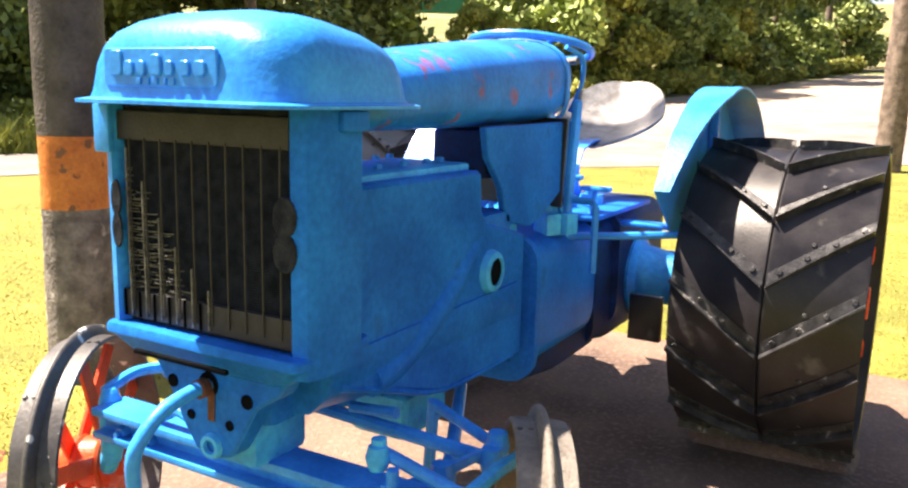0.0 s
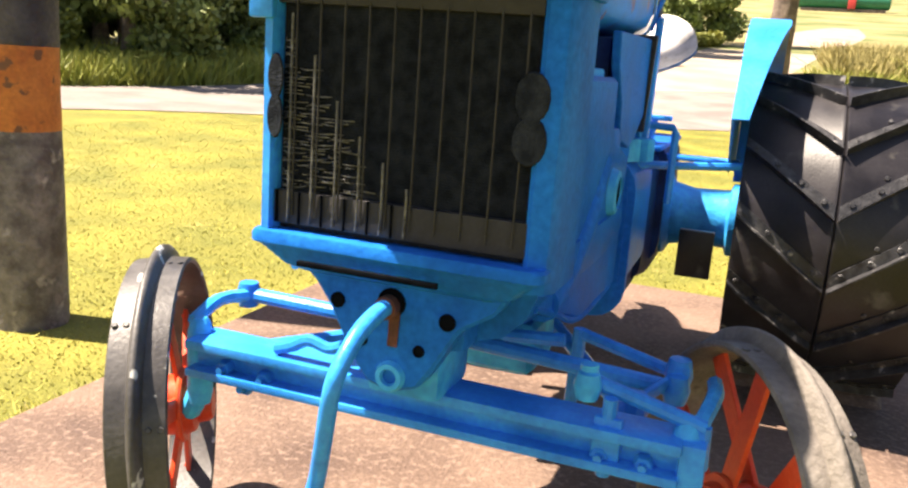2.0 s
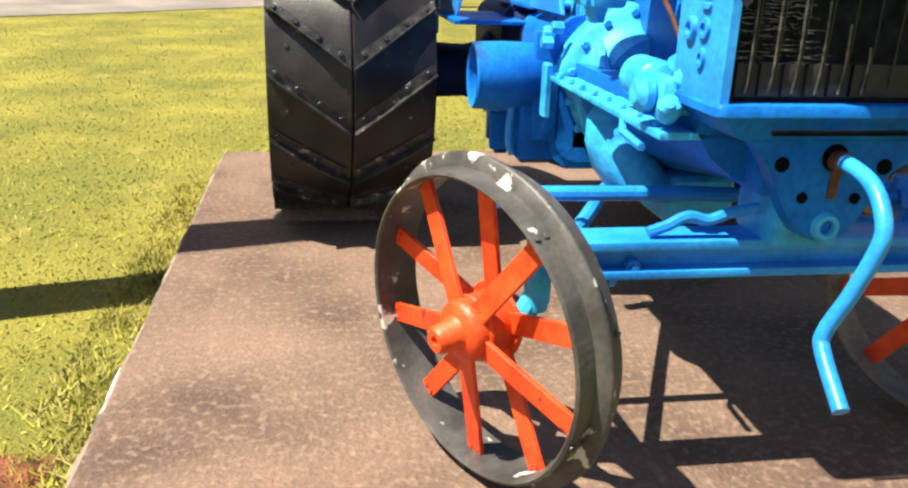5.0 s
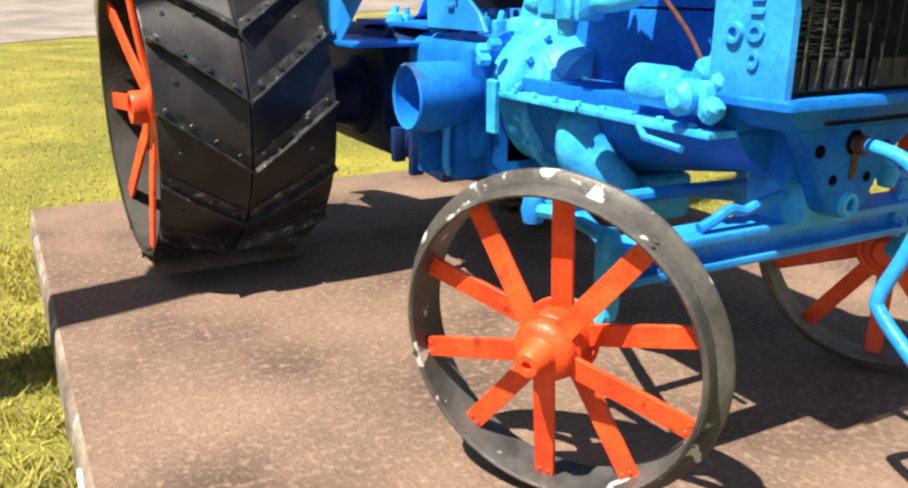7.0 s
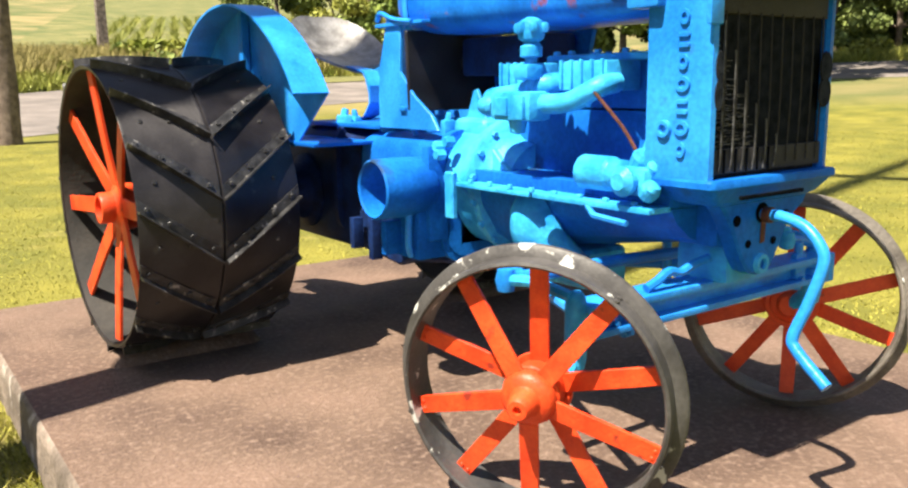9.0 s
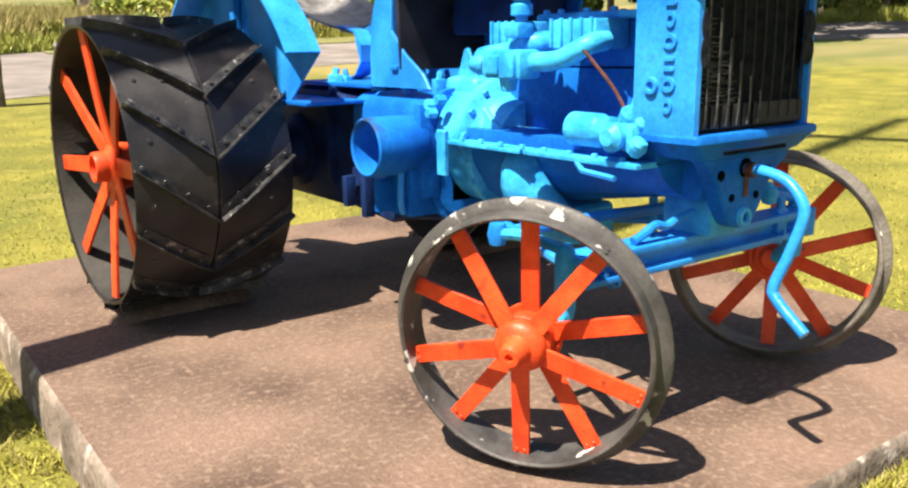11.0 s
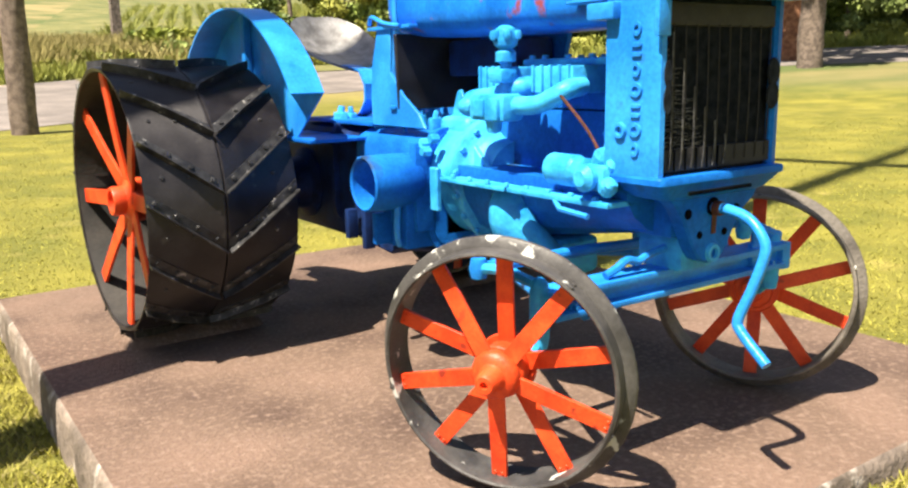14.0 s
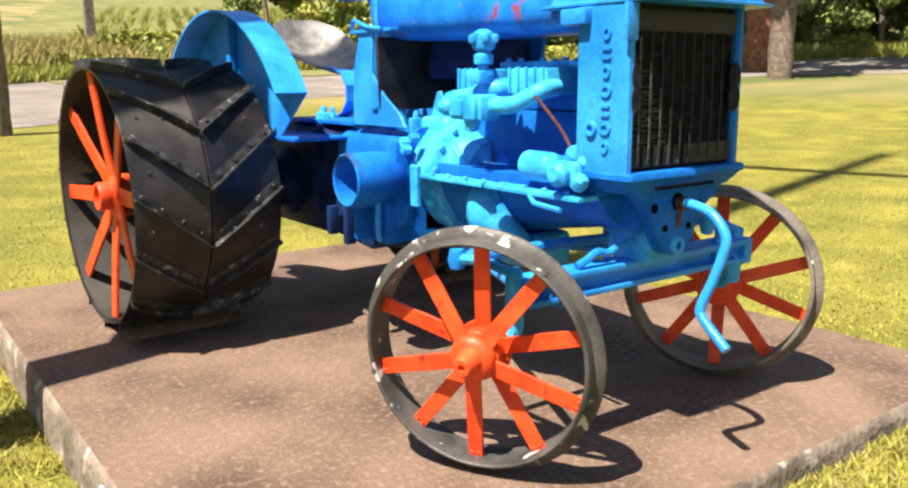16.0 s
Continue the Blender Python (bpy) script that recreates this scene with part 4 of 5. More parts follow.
for sx in (-1, 1):
    bm = bmesh.new()
    tube(bm, [(sx * 0.42, 0.14, 0.47), (sx * 0.28, 0.42, 0.45), (sx * 0.06, 0.86, 0.43)], 0.017, 10)
    part("radius_rod", bm, BLUE, tractor)
    bm = bmesh.new()
    lathe(bm, [(0, -0.085), (0.02, -0.085), (0.025, -0.06), (0.025, 0.06), (0.02, 0.08), (0.012, 0.09), (0, 0.09)], Matrix.Translation((sx * 0.46, 0.13, 0.45)), 14)
    tube(bm, [(sx * 0.46, 0.13, 0.40), (sx * 0.49, 0.14 if sx < 0 else 0.20, 0.34), (sx * 0.53, 0.15 if sx < 0 else 0.235, 0.326)], 0.022, 10, 3)
    tube(bm, [(sx * 0.475, 0.13, 0.53), (sx * 0.49, 0.23, 0.545), (sx * 0.485, 0.335, 0.53)], 0.014, 8, 3)
    part("steering_knuckle", bm, BLUE_CAST, tractor)
bm = bmesh.new()
tube(bm, [(0.30, 0.20, 0.47), (0.36, 0.24, 0.50), (0.42, 0.36, 0.525), (0.22, 0.45, 0.54)], 0.013, 8)
for y, z in ((0.24, 0.49), (0.36, 0.525)):
    lathe(bm, [(0, 0.034), (0.02, 0.03), (0.026, 0), (0.02, -0.03), (0, -0.034)], Matrix.Translation((0.36 + (y - 0.24) * 0.5, y, z)), 10)
part("drag_link", bm, BLUE, tractor)
bm = bmesh.new()
tube(bm, [(0.304, 0.13, 0.569), (0.39, 0.128, 0.550), (0.484, 0.126, 0.528)], 0.013, 10)
tube(bm, [(0.478, 0.13, 0.53), (0.480, 0.13, 0.46)], 0.016, 10)
part("steering_link", bm, BLUE, tractor)
bm = bmesh.new()
tube(bm, [(0.298, 0.12, 0.545), (0.296, 0.12, 0.60)], 0.015, 10)
lathe(bm, [(0, 0.028), (0.018, 0.022), (0.024, 0), (0.018, -0.022), (0, -0.028)], Matrix.Translation((0.297, 0.115, 0.565)), 12)
part("ball_joint", bm, BLUE_CAST, tractor)
bm = bmesh.new()
box(bm, 0.315, 0.362, 0.092, 0.112, 0.432, 0.526, 0.006)
tube(bm, [(0.338, 0.103, 0.425), (0.338, 0.103, 0.556)], 0.012, 10)
part("axle_clamp", bm, BLUE, tractor)
bm = bmesh.new()
box(bm, 0.452, 0.492, 0.085, 0.150, 0.430, 0.512, 0.006)
part("axle_end", bm, BLUE, tractor)
bm = bmesh.new()
tube(bm, [(0.21, 0.44, 0.36), (0.215, 0.45, 0.55)], 0.014, 8)
part("steering_drop_arm", bm, BLUE, tractor)
bm = bmesh.new()
tube(bm, [(0.10, 0.30, 0.56), (0.215, 0.30, 0.57)], 0.013, 8)
part("cross_pipe", bm, BLUE, tractor)


# ---------------------------------------------------------------- wheels
def front_wheel(at, turn, name_label, seed, rim_material):
    """Local z is the outward axle; the wheel stands on its middle flange."""
    w = new("front_wheel")
    w.parent = tractor
    w["label"] = name_label
    w.matrix_basis = at
    R, F, W, B = 0.301, 0.329, 0.046, 0.060
    bm = bmesh.new()
    lathe(bm, [(R - 0.012, -B + 0.004), (R - 0.007, -B), (R - 0.001, -B + 0.003), (R + 0.002, -0.020), (F - 0.003, -0.013), (F, -0.009), (F, -0.004), (F - 0.003, 0.000), (R + 0.002, 0.008), (R - 0.001, W - 0.003), (R - 0.007, W), (R - 0.012, W - 0.004), (R - 0.013, 0.0)], None, 72, close=True)
    for v in bm.verts:
        n = noise.noise(Vector((v.co.x * 7, v.co.y * 7, v.co.z * 12 + seed)))
        n2 = noise.noise(Vector((v.co.x * 34, v.co.y * 34, v.co.z * 20 + seed)))
        if v.co.xy.length > F - 0.01:
            v.co.xy *= 1 + 0.006 * min(0, n) + 0.004 * min(0, n2)
        else:
            v.co.xy *= 1 + 0.004 * n + 0.0015 * n2
    part("rim", bm, rim_material, w, "chipped steel rim with a raised ridge", 40)
    bm = bmesh.new()
    lathe(bm, [(0, 0.094), (0.008, 0.095), (0.010, 0.108), (0.021, 0.108), (0.027, 0.100), (0.030, 0.072), (0.036, 0.062), (0.050, 0.057), (0.058, 0.050), (0.061, 0.038), (0.061, -0.045), (0.055, -0.06), (0.03, -0.07), (0, -0.07)], None, 32)
    part("hub", bm, ORANGE, w)
    bm = bmesh.new()
    lathe(bm, [(0, -0.095), (0.030, -0.095), (0.036, -0.088), (0.040, -0.066), (0, -0.06)], None, 22)
    part("hub_backplate", bm, ORANGE, w)
    for zz, rr in ((0.022, 0.066), (-0.036, 0.077)):
        bm = bmesh.new()
        lathe(bm, [(0.05, zz - 0.005), (rr - 0.003, zz - 0.005), (rr, zz), (rr - 0.003, zz + 0.005), (0.05, zz + 0.005)], None, 32, close=True)
        part("hub_flange", bm, ORANGE, w)
    for k in range(10):
        a = radians(36 * k + turn)
        zh, zr = (0.034, 0.002) if k % 2 else (-0.032, -0.004)
        d = Vector((math.cos(a), math.sin(a), 0))
        s = Vector((-math.sin(a), math.cos(a), 0))
        b2 = bmesh.new()
        rings = []
        for rr, zz, wd in ((0.046, zh, 0.0215), (0.12, zh * 0.7 + zr * 0.3, 0.0215), (0.21, zh * 0.3 + zr * 0.7, 0.021), (R - 0.011, zr, 0.0205)):
            c = d * rr + Vector((0, 0, zz))
            rings.append([c + s * wd + Vector((0, 0, -0.005)), c + s * wd + Vector((0, 0, 0.005)), c - s * wd + Vector((0, 0, 0.005)), c - s * wd + Vector((0, 0, -0.005))])
        loft(b2, rings)
        bmesh.ops.bevel(b2, geom=list(b2.edges), offset=0.0012, segments=1, affect="EDGES")
        for sd in (-0.009, 0.009):
            bolt(b2, d * (R - 0.022) + s * sd + Vector((0, 0, zr + 0.005)), (0, 0, 1), 0.0045, 0.003)
        part("spoke", b2, ORANGE, w)
    bm = bmesh.new()
    for k in range(20):
        a = radians(36 * (k // 2) + turn)
        zr = (0.027 if (k // 2) % 2 else -0.040)
        dz = 0.010 if k % 2 else -0.010
        p = Vector((math.cos(a) * R, math.sin(a) * R, zr + dz))
        bolt(bm, p, (math.cos(a), math.sin(a), 0), 0.006, 0.004)
    part("rivet_row", bm, RIM, w)["kind"] = "stuff"
    return w


STEER, CAMBER = radians(29), radians(3.6)


def wheel_pose(c, out):
    z = out.normalized()
    x = Vector((0, 0, 1)).cross(z).normalized()
    m = Matrix((x, z.cross(x), z)).transposed().to_4x4()
    return Matrix.Translation(c) @ m


def axle_way(sx):
    return Vector((sx * math.cos(STEER) * math.cos(CAMBER), sx * math.sin(STEER) * math.cos(CAMBER), -math.sin(CAMBER)))


front_wheel(wheel_pose((-0.560, 0.151, 0.329), axle_way(-1)), 15.2, "orange-spoked front wheel with a chipped black rim", 0, RIM)
front_wheel(wheel_pose((0.553, 0.245, 0.329), axle_way(1)), 18, "orange-spoked front wheel with a rough pale worn rim", 5, RIM_WORN)

CLEATS = 15
RR, HALF = 0.498, 0.272


def cleat_mesh(sg):
    """One V of riveted angle iron bent round the drum; local z is the axle, x ahead."""
    bm = bmesh.new()
    rise = 0.385 * sg
    for side in (-1, 1):
        rings = []
        for k in range(7):
            u = k / 6
            phi = rise * u
            zc = side * (0.006 + (HALF - 0.004) * u)

            def at(r, dphi, dz=0.0):
                return Vector((r * math.cos(phi + sg * dphi), r * math.sin(phi + sg * dphi), zc + dz))

            rings.append([at(RR - 0.001, -0.012), at(RR + 0.034, -0.006), at(RR + 0.034, 0.006), at(RR + 0.007, 0.010), at(RR + 0.006, 0.085), at(RR - 0.001, 0.087)])
        loft(bm, rings)
        for u in (0.12, 0.38, 0.64, 0.9):
            phi = rise * u + 0.05 * sg
            p = Vector((math.cos(phi) * (RR + 0.0065), math.sin(phi) * (RR + 0.0065), side * (0.006 + (HALF - 0.004) * u)))
            bolt(bm, p, (math.cos(phi), math.sin(phi), 0), 0.009, 0.006)
    return bm


def rear_wheel(at, turn, spoke_turn, sg, label):
    w = new("rear_wheel")
    w.parent = tractor
    w["label"] = label
    w.matrix_basis = at
    bm = bmesh.new()
    lathe(bm, [(RR - 0.012, -HALF), (RR, -HALF - 0.004), (RR + 0.003, -HALF + 0.004), (RR, -0.02), (RR + 0.005, -0.012), (RR + 0.005, -0.004), (RR - 0.002, 0.0), (RR + 0.005, 0.004), (RR + 0.005, 0.012), (RR, 0.02), (RR + 0.003, HALF - 0.004), (RR, HALF + 0.004), (RR - 0.012, HALF)], None, 90, close=True)
    part("drum", bm, BLACK, w, "wide black steel drum", 50)
    bm = bmesh.new()
    lathe(bm, [(RR - 0.0125, -HALF + 0.004), (RR - 0.015, -HALF + 0.006), (RR - 0.015, HALF - 0.006), (RR - 0.0125, HALF - 0.004)], None, 64)
    part("drum_lining", bm, LINING, w, "dusty grey inside of the drum", 60)
    first = None
    for k in range(CLEATS):
        m = Matrix.Rotation(radians(turn + 360 / CLEATS * k), 4, "Z")
        if first is None:
            first = part("cleat", cleat_mesh(sg), BLACK_EDGE, w, "", 30, m)
        else:
            ob = new("cleat", first.data)
            ob.parent = w
            ob.matrix_basis = m
    rv = None
    for k in range(CLEATS):
        for zz in (-0.19, 0.12, 0.21):
            a = radians(turn + 360 / CLEATS * (k + 0.3 + 0.2 * zz))
            p = Vector((math.cos(a) * RR, math.sin(a) * RR, zz))
            if rv is None:
                bm = bmesh.new()
                bolt(bm, (0, 0, 0), (1, 0, 0), 0.008, 0.006)
                rv = part("rivet", bm, BLACK_EDGE, w)
                o = rv
            else:
                o = new("rivet", rv.data)
                o.parent = w
            o.matrix_basis = Matrix.Translation(p) @ Matrix.Rotation(a, 4, "Z")
    bm = bmesh.new()
    lathe(bm, [(0, 0.225), (0.038, 0.225), (0.042, 0.262), (0.053, 0.262), (0.056, 0.255), (0.056, 0.215), (0.066, 0.205), (0.085, 0.198), (0.09, 0.185), (0.085, 0.15), (0.075, 0.10), (0.075, -0.12), (0.10, -0.13), (0.10, -0.17), (0.05, -0.18), (0, -0.18)], None, 32)
    part("hub", bm, ORANGE, w)
    for k in range(16):
        outer = k % 2 == 0
        a = radians(22.5 * k + spoke_turn)
        zh, zr = (0.192, HALF - 0.032) if outer else (-0.15, -HALF + 0.05)
        d = Vector((math.cos(a), math.sin(a), 0))
        s = Vector((-math.sin(a), math.cos(a), 0))
        b2 = bmesh.new()
        rings = []
        for rr, zz, wd in ((0.06, zh, 0.034), (0.25, (zh + zr) / 2, 0.031), (RR - 0.013, zr, 0.029)):
            c = d * rr + Vector((0, 0, zz))
            rings.append([c + s * wd + Vector((0, 0, -0.006)), c + s * wd + Vector((0, 0, 0.006)), c - s * wd + Vector((0, 0, 0.006)), c - s * wd + Vector((0, 0, -0.006))])
        loft(b2, rings)
        bmesh.ops.bevel(b2, geom=list(b2.edges), offset=0.0015, segments=1, affect="EDGES")
        part("spoke", b2, ORANGE, w)
    return w


AX = 0.568
rear_wheel(wheel_pose((-0.758, 1.985, AX), Vector((-1, -0.03, 0))), 6.8, 3.5, 1, "wide black rear wheel with V cleats and orange spokes")
rear_wheel(wheel_pose((0.732, 1.965, AX), Vector((1, 0, 0))), 166.9, 11, -1, "wide black rear wheel with V cleats and orange spokes")

# mortar that beds the rear wheels
for x, y in ((-0.758, 1.985), (0.732, 1.965)):
    bed = thing("mortar_bed", "rough grey mortar bedding the steel wheel on the slab", "mortar", "mortar beds")
    bm = bmesh.new()
    rings = []
    for z, grow in ((-0.01, 0.02), (0.010, 0.012), (0.026, 0.0), (0.038, -0.02), (0.042, -0.05)):
        ring = []
        for px, py in rounded(x - 0.27 - grow, x + 0.27 + grow, y - 0.10 - grow, y + 0.12 + grow, 0.05, 7):
            n = noise.noise(Vector((px * 14, py * 14, z * 30)))
            ring.append((px + 0.016 * n, py + 0.02 * n, z + 0.004 * n))
        rings.append(ring)
    loft(bm, rings)
    part("mound", bm, CONCRETE, bed, "", 60)

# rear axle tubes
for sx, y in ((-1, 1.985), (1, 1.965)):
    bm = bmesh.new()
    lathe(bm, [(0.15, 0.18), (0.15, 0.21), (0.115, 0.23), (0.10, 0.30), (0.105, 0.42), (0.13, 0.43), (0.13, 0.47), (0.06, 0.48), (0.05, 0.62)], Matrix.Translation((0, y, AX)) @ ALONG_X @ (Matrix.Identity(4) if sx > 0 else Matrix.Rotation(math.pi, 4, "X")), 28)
    # the tube at -x is painted dark in place of shade
    part("axle_tube", bm, BLUE_CAST if sx > 0 else SHADE_BLUE, tractor)


# mudguards
def mudguard(sx, yc, label):
    g = new("mudguard")
    g.parent = tractor
    g["label"] = label
    xi, xo = (-0.385, -0.51) if sx < 0 else (0.415, 0.535)
    R = 0.75 if sx < 0 else 0.725
    zc = 0.545
    arc = [radians(146 - 106 * k / 24) for k in range(25)]
    bm = bmesh.new()
    rings = []
    for k, a in enumerate(arc):
        c, d = math.cos(a), math.sin(a)
        xe = xo if sx < 0 else xi + (xo - xi) * min(1.0, 0.35 + 0.65 * k / 9)
        rings.append([(xi, yc + R * c, zc + R * d), (xe, yc + R * c, zc + R * d), (xe, yc + (R - 0.008) * c, zc + (R - 0.008) * d), (xi, yc + (R - 0.008) * c, zc + (R - 0.008) * d)])
    loft(bm, rings)
    part("crown_strip", bm, BLUE, g)
    bm = bmesh.new()
    rings = []
    xp = xi - sx * 0.006
    for k, a in enumerate(arc):
        c, d = math.cos(a), math.sin(a)
        r1 = R - 0.002
        low = (yc - 0.35 + 0.80 * k / 24, 0.77)
        rings.append([(xi, yc + r1 * c, zc + r1 * d), (xp, yc + r1 * c, zc + r1 * d), (xp, *low), (xi, *low)])
    loft(bm, rings)
    part("side_plate", bm, BLUE, g)
    bm = bmesh.new()
    box(bm, xi + sx * 0.004, xi + sx * 0.034, yc + 0.02, yc + 0.06, 0.70, zc + R - 0.02, 0.003)
    part("stay", bm, BLUE, g)
    return g


mudguard(-1, 2.03, "narrow curved blue mudguard beside the wheel")
mudguard(1, 1.99, "narrow curved blue mudguard beside the wheel")

# seat
seat = new("seat")
seat.parent = tractor
seat["label"] = "worn bare-metal pan seat on a blue spring arm"
bm = bmesh.new()
rings = []
SC = Vector((0.02, 2.07, 1.095))
N = 36
for j in range(9):
    s = j / 8
    ring = []
    for k in range(N):
        a = 2 * math.pi * k / N
        rx = 0.205 * s
        ry = 0.19 * s * (1.0 + 0.12 * math.sin(a))
        back = max(0.0, math.sin(a)) ** 1.2
        z = 0.015 * s + 0.115 * s ** 3 * back + 0.045 * s ** 3 * abs(math.cos(a)) - 0.03 * s * s * max(0, -math.sin(a))
        ring.append(SC + Vector((rx * math.cos(a), ry * math.sin(a), z + 0.24 * ry * math.sin(a))))
    rings.append(ring)
under = [[p - Vector((0, 0, 0.006)) for p in r] for r in rings[::-1]]
edge = [[p + (p - SC) * 0.02 + Vector((0, 0, 0.004)) for p in rings[-1]], [p + (p - SC) * 0.03 - Vector((0, 0, 0.006)) for p in rings[-1]]]
loft(bm, rings[1:] + edge + under[:-1])
part("pan", bm, BARE, seat, "", 50)
bm = bmesh.new()
rings = []
for x0, y, z, wd in ((0.0, 1.86, 0.845, 0.035), (0.0, 1.78, 0.87, 0.035), (0.0, 1.735, 0.92, 0.034), (0.0, 1.735, 0.985, 0.033), (0.0, 1.78, 1.04, 0.032), (0.0, 1.88, 1.06, 0.03), (0.0, 1.99, 1.07, 0.03), (0.0, 2.06, 1.085, 0.03)):
    rings.append([(x0 - wd, y, z), (x0 + wd, y, z), (x0 + wd, y + 0.012, z - 0.004), (x0 - wd, y + 0.012, z - 0.004)])
loft(bm, rings)
part("spring_arm", bm, BLUE, seat)

# ---------------------------------------------------------------- poles
pole = thing("painted_pole", "black tarred timber pole with a peeling orange band", "pole")
PX, PY = -2.355, 1.45


def log(bm, x, y, z0, z1, r0, r1, seg=28, rough=0.006, step=0.06, seed=0.0, lean=(0, 0)):
    n = max(2, int((z1 - z0) / step))
    rings = []
    for j in range(n + 1):
        t = j / n
        z = z0 + (z1 - z0) * t
        ring = []
        for k in range(seg):
            a = 2 * math.pi * k / seg
            r = (r0 + (r1 - r0) * t) + rough * noise.noise(Vector((math.cos(a) * 3 + seed, math.sin(a) * 3, z * 2.2))) + 0.4 * rough * noise.noise(Vector((a * 7, seed, z * 16)))
            ring.append((x + lean[0] * (z - z0) + r * math.cos(a), y + lean[1] * (z - z0) + r * math.sin(a), z))
        rings.append(ring)
    loft(bm, rings)


bm = bmesh.new()
log(bm, PX, PY, -0.30, 0.655, 0.166, 0.158)
part("weathered_foot", bm, POLE_GREY, pole, "grey flaking foot of the pole", 60)
bm = bmesh.new()
log(bm, PX, PY, 0.655, 0.99, 0.159, 0.156)
part("orange_band", bm, POLE_ORANGE, pole, "peeling orange painted band", 60)
bm = bmesh.new()
log(bm, PX, PY, 0.99, 22.0, 0.157, 0.11, step=0.2)
part("tarred_shaft", bm, TAR, pole, "black tarred shaft", 60)
bm = bmesh.new()
box(bm, -1.3, 1.3, 0.10, 0.26, 17.50, 17.78, 0.01, Matrix.Translation((PX, PY, 0)) @ Matrix.Rotation(radians(-73), 4, "Z"))
part("crossarm", bm, TAR, pole)


def ringed_pole(x, y, r, top, label):
    g = height(x, y)
    p = thing("timber_pole", label, "pole")
    bm = bmesh.new()
    log(bm, x, y, g - 0.3, g + top, r * 1.12, r * 0.85, rough=0.02, step=0.12, seed=x, lean=(0.012, 0))
    part("shaft", bm, BARK, p, "", 60)
    for k in range(10):
        bm = bmesh.new()
        z = g + 0.5 + 0.42 * k
        rr = r * (1.09 - 0.0035 * k * 10)
        lathe(bm, [(rr - 0.02, -0.012), (rr + 0.005, -0.006), (rr + 0.005, 0.006), (rr - 0.02, 0.012)], Matrix.Translation((x + 0.012 * (z - g), y, z)) @ Matrix.Rotation(radians(6 * (-1) ** k), 4, "X"), 18, close=True)
        part("ring_scar", bm, BARK, p)
    return p


ringed_pole(0.5, 15.4, 0.205, 8.0, "grey ringed timber pole beside the road")
p2 = thing("utility_pole", "slim pale concrete utility pole by the field", "pole")
bm = bmesh.new()
gx, gy = 9.5, 46.0
loft(bm, [[(gx + s * x, gy + s * y, z) for x, y in ((-1, -1), (1, -1), (1, 1), (-1, 1))] for z, s in ((height(gx, gy) - 0.3, 0.26), (height(gx, gy) + 9, 0.15))])
part("shaft", bm, CONCRETE_SIDE, p2)


# ---------------------------------------------------------------- plants
def leaves(points, size, seed, long=1.6, up=0.3):
    """Many small bent leaf blades scattered on the given points."""
    rng = np.random.default_rng(seed)
    n = len(points)
    d = rng.normal(size=(n, 3))
    d[:, 2] += up
    d /= np.linalg.norm(d, axis=1)[:, None]
    s = np.cross(d, rng.normal(size=(n, 3)))
    s /= np.linalg.norm(s, axis=1)[:, None]
    ln = size * (0.6 + 0.8 * rng.random(n))[:, None]
    a = points - s * ln * 0.5
    b = points + d * ln * long * 0.5
    c = points + s * ln * 0.5
    e = points - d * ln * long * 0.5
    v = np.stack([a, b, c, e], 1).reshape(-1, 3)
    f = np.arange(4 * n).reshape(n, 4)
    return v, f


def raw(name, v, f, material, parent=None):
    me = bpy.data.meshes.new(name)
    me.from_pydata(v.tolist(), [], f.tolist())
    me.materials.append(material)
    ob = new(name, me)
    if parent:
        ob.parent = parent
    return ob


def clumps(rng, centres, radii, per):
    out = []
    for c, r in zip(centres, radii):
        q = rng.normal(size=(per, 3))
        q /= np.linalg.norm(q, axis=1)[:, None]
        q *= (rng.random(per) ** 0.45)[:, None] * r
        q[:, 2] *= 0.75
        out.append(q + c)
    return np.concatenate(out)


def make_tree(tall, spread_r, low, seed, leaf, bark, count, trunk_r, label):
    """Tapered trunk, limbs, and a crown of leaf clumps with gaps; stands at the origin."""
    rng = np.random.default_rng(seed)
    t = thing("tree", label, "tree", "trees behind the road")
    bm = bmesh.new()
    tube(bm, [(0, 0, -0.4), (0.05, 0.03, tall * 0.3), (-0.08, 0.06, tall * 0.62), (0.05, -0.04, tall * 0.9)], trunk_r, 10, 4, (trunk_r * 1.15, trunk_r * 0.25))
    centres, radii = [], []
    for k in range(30):
        a, u = rng.random() * 6.28, rng.random()
        z = tall * (low + (0.97 - low) * u)
        wide = spread_r * (0.35 + 0.65 * math.sin(math.pi * min(1, 0.18 + 0.8 * u)))
        r = wide * (0.25 + 0.75 * rng.random() ** 0.5)
        c = np.array([math.cos(a) * r, math.sin(a) * r, z])
        centres.append(c)
        radii.append(spread_r * (0.20 + 0.20 * rng.random()))
        if k < 12:
            st = Vector((0, 0, max(tall * 0.2, z - 0.5 * r - 0.4)))
            tube(bm, [st, st.lerp(Vector(c), 0.5) + Vector((0, 0, 0.2)), Vector(c)], 0.05, 6, 3, (trunk_r * 0.4, trunk_r * 0.08))
    part("trunk", bm, bark, t, "", 60)
    v, f = leaves(clumps(rng, centres, radii, count // 30), 0.165, seed)
    raw("crown", v, f, leaf, t)
    return t


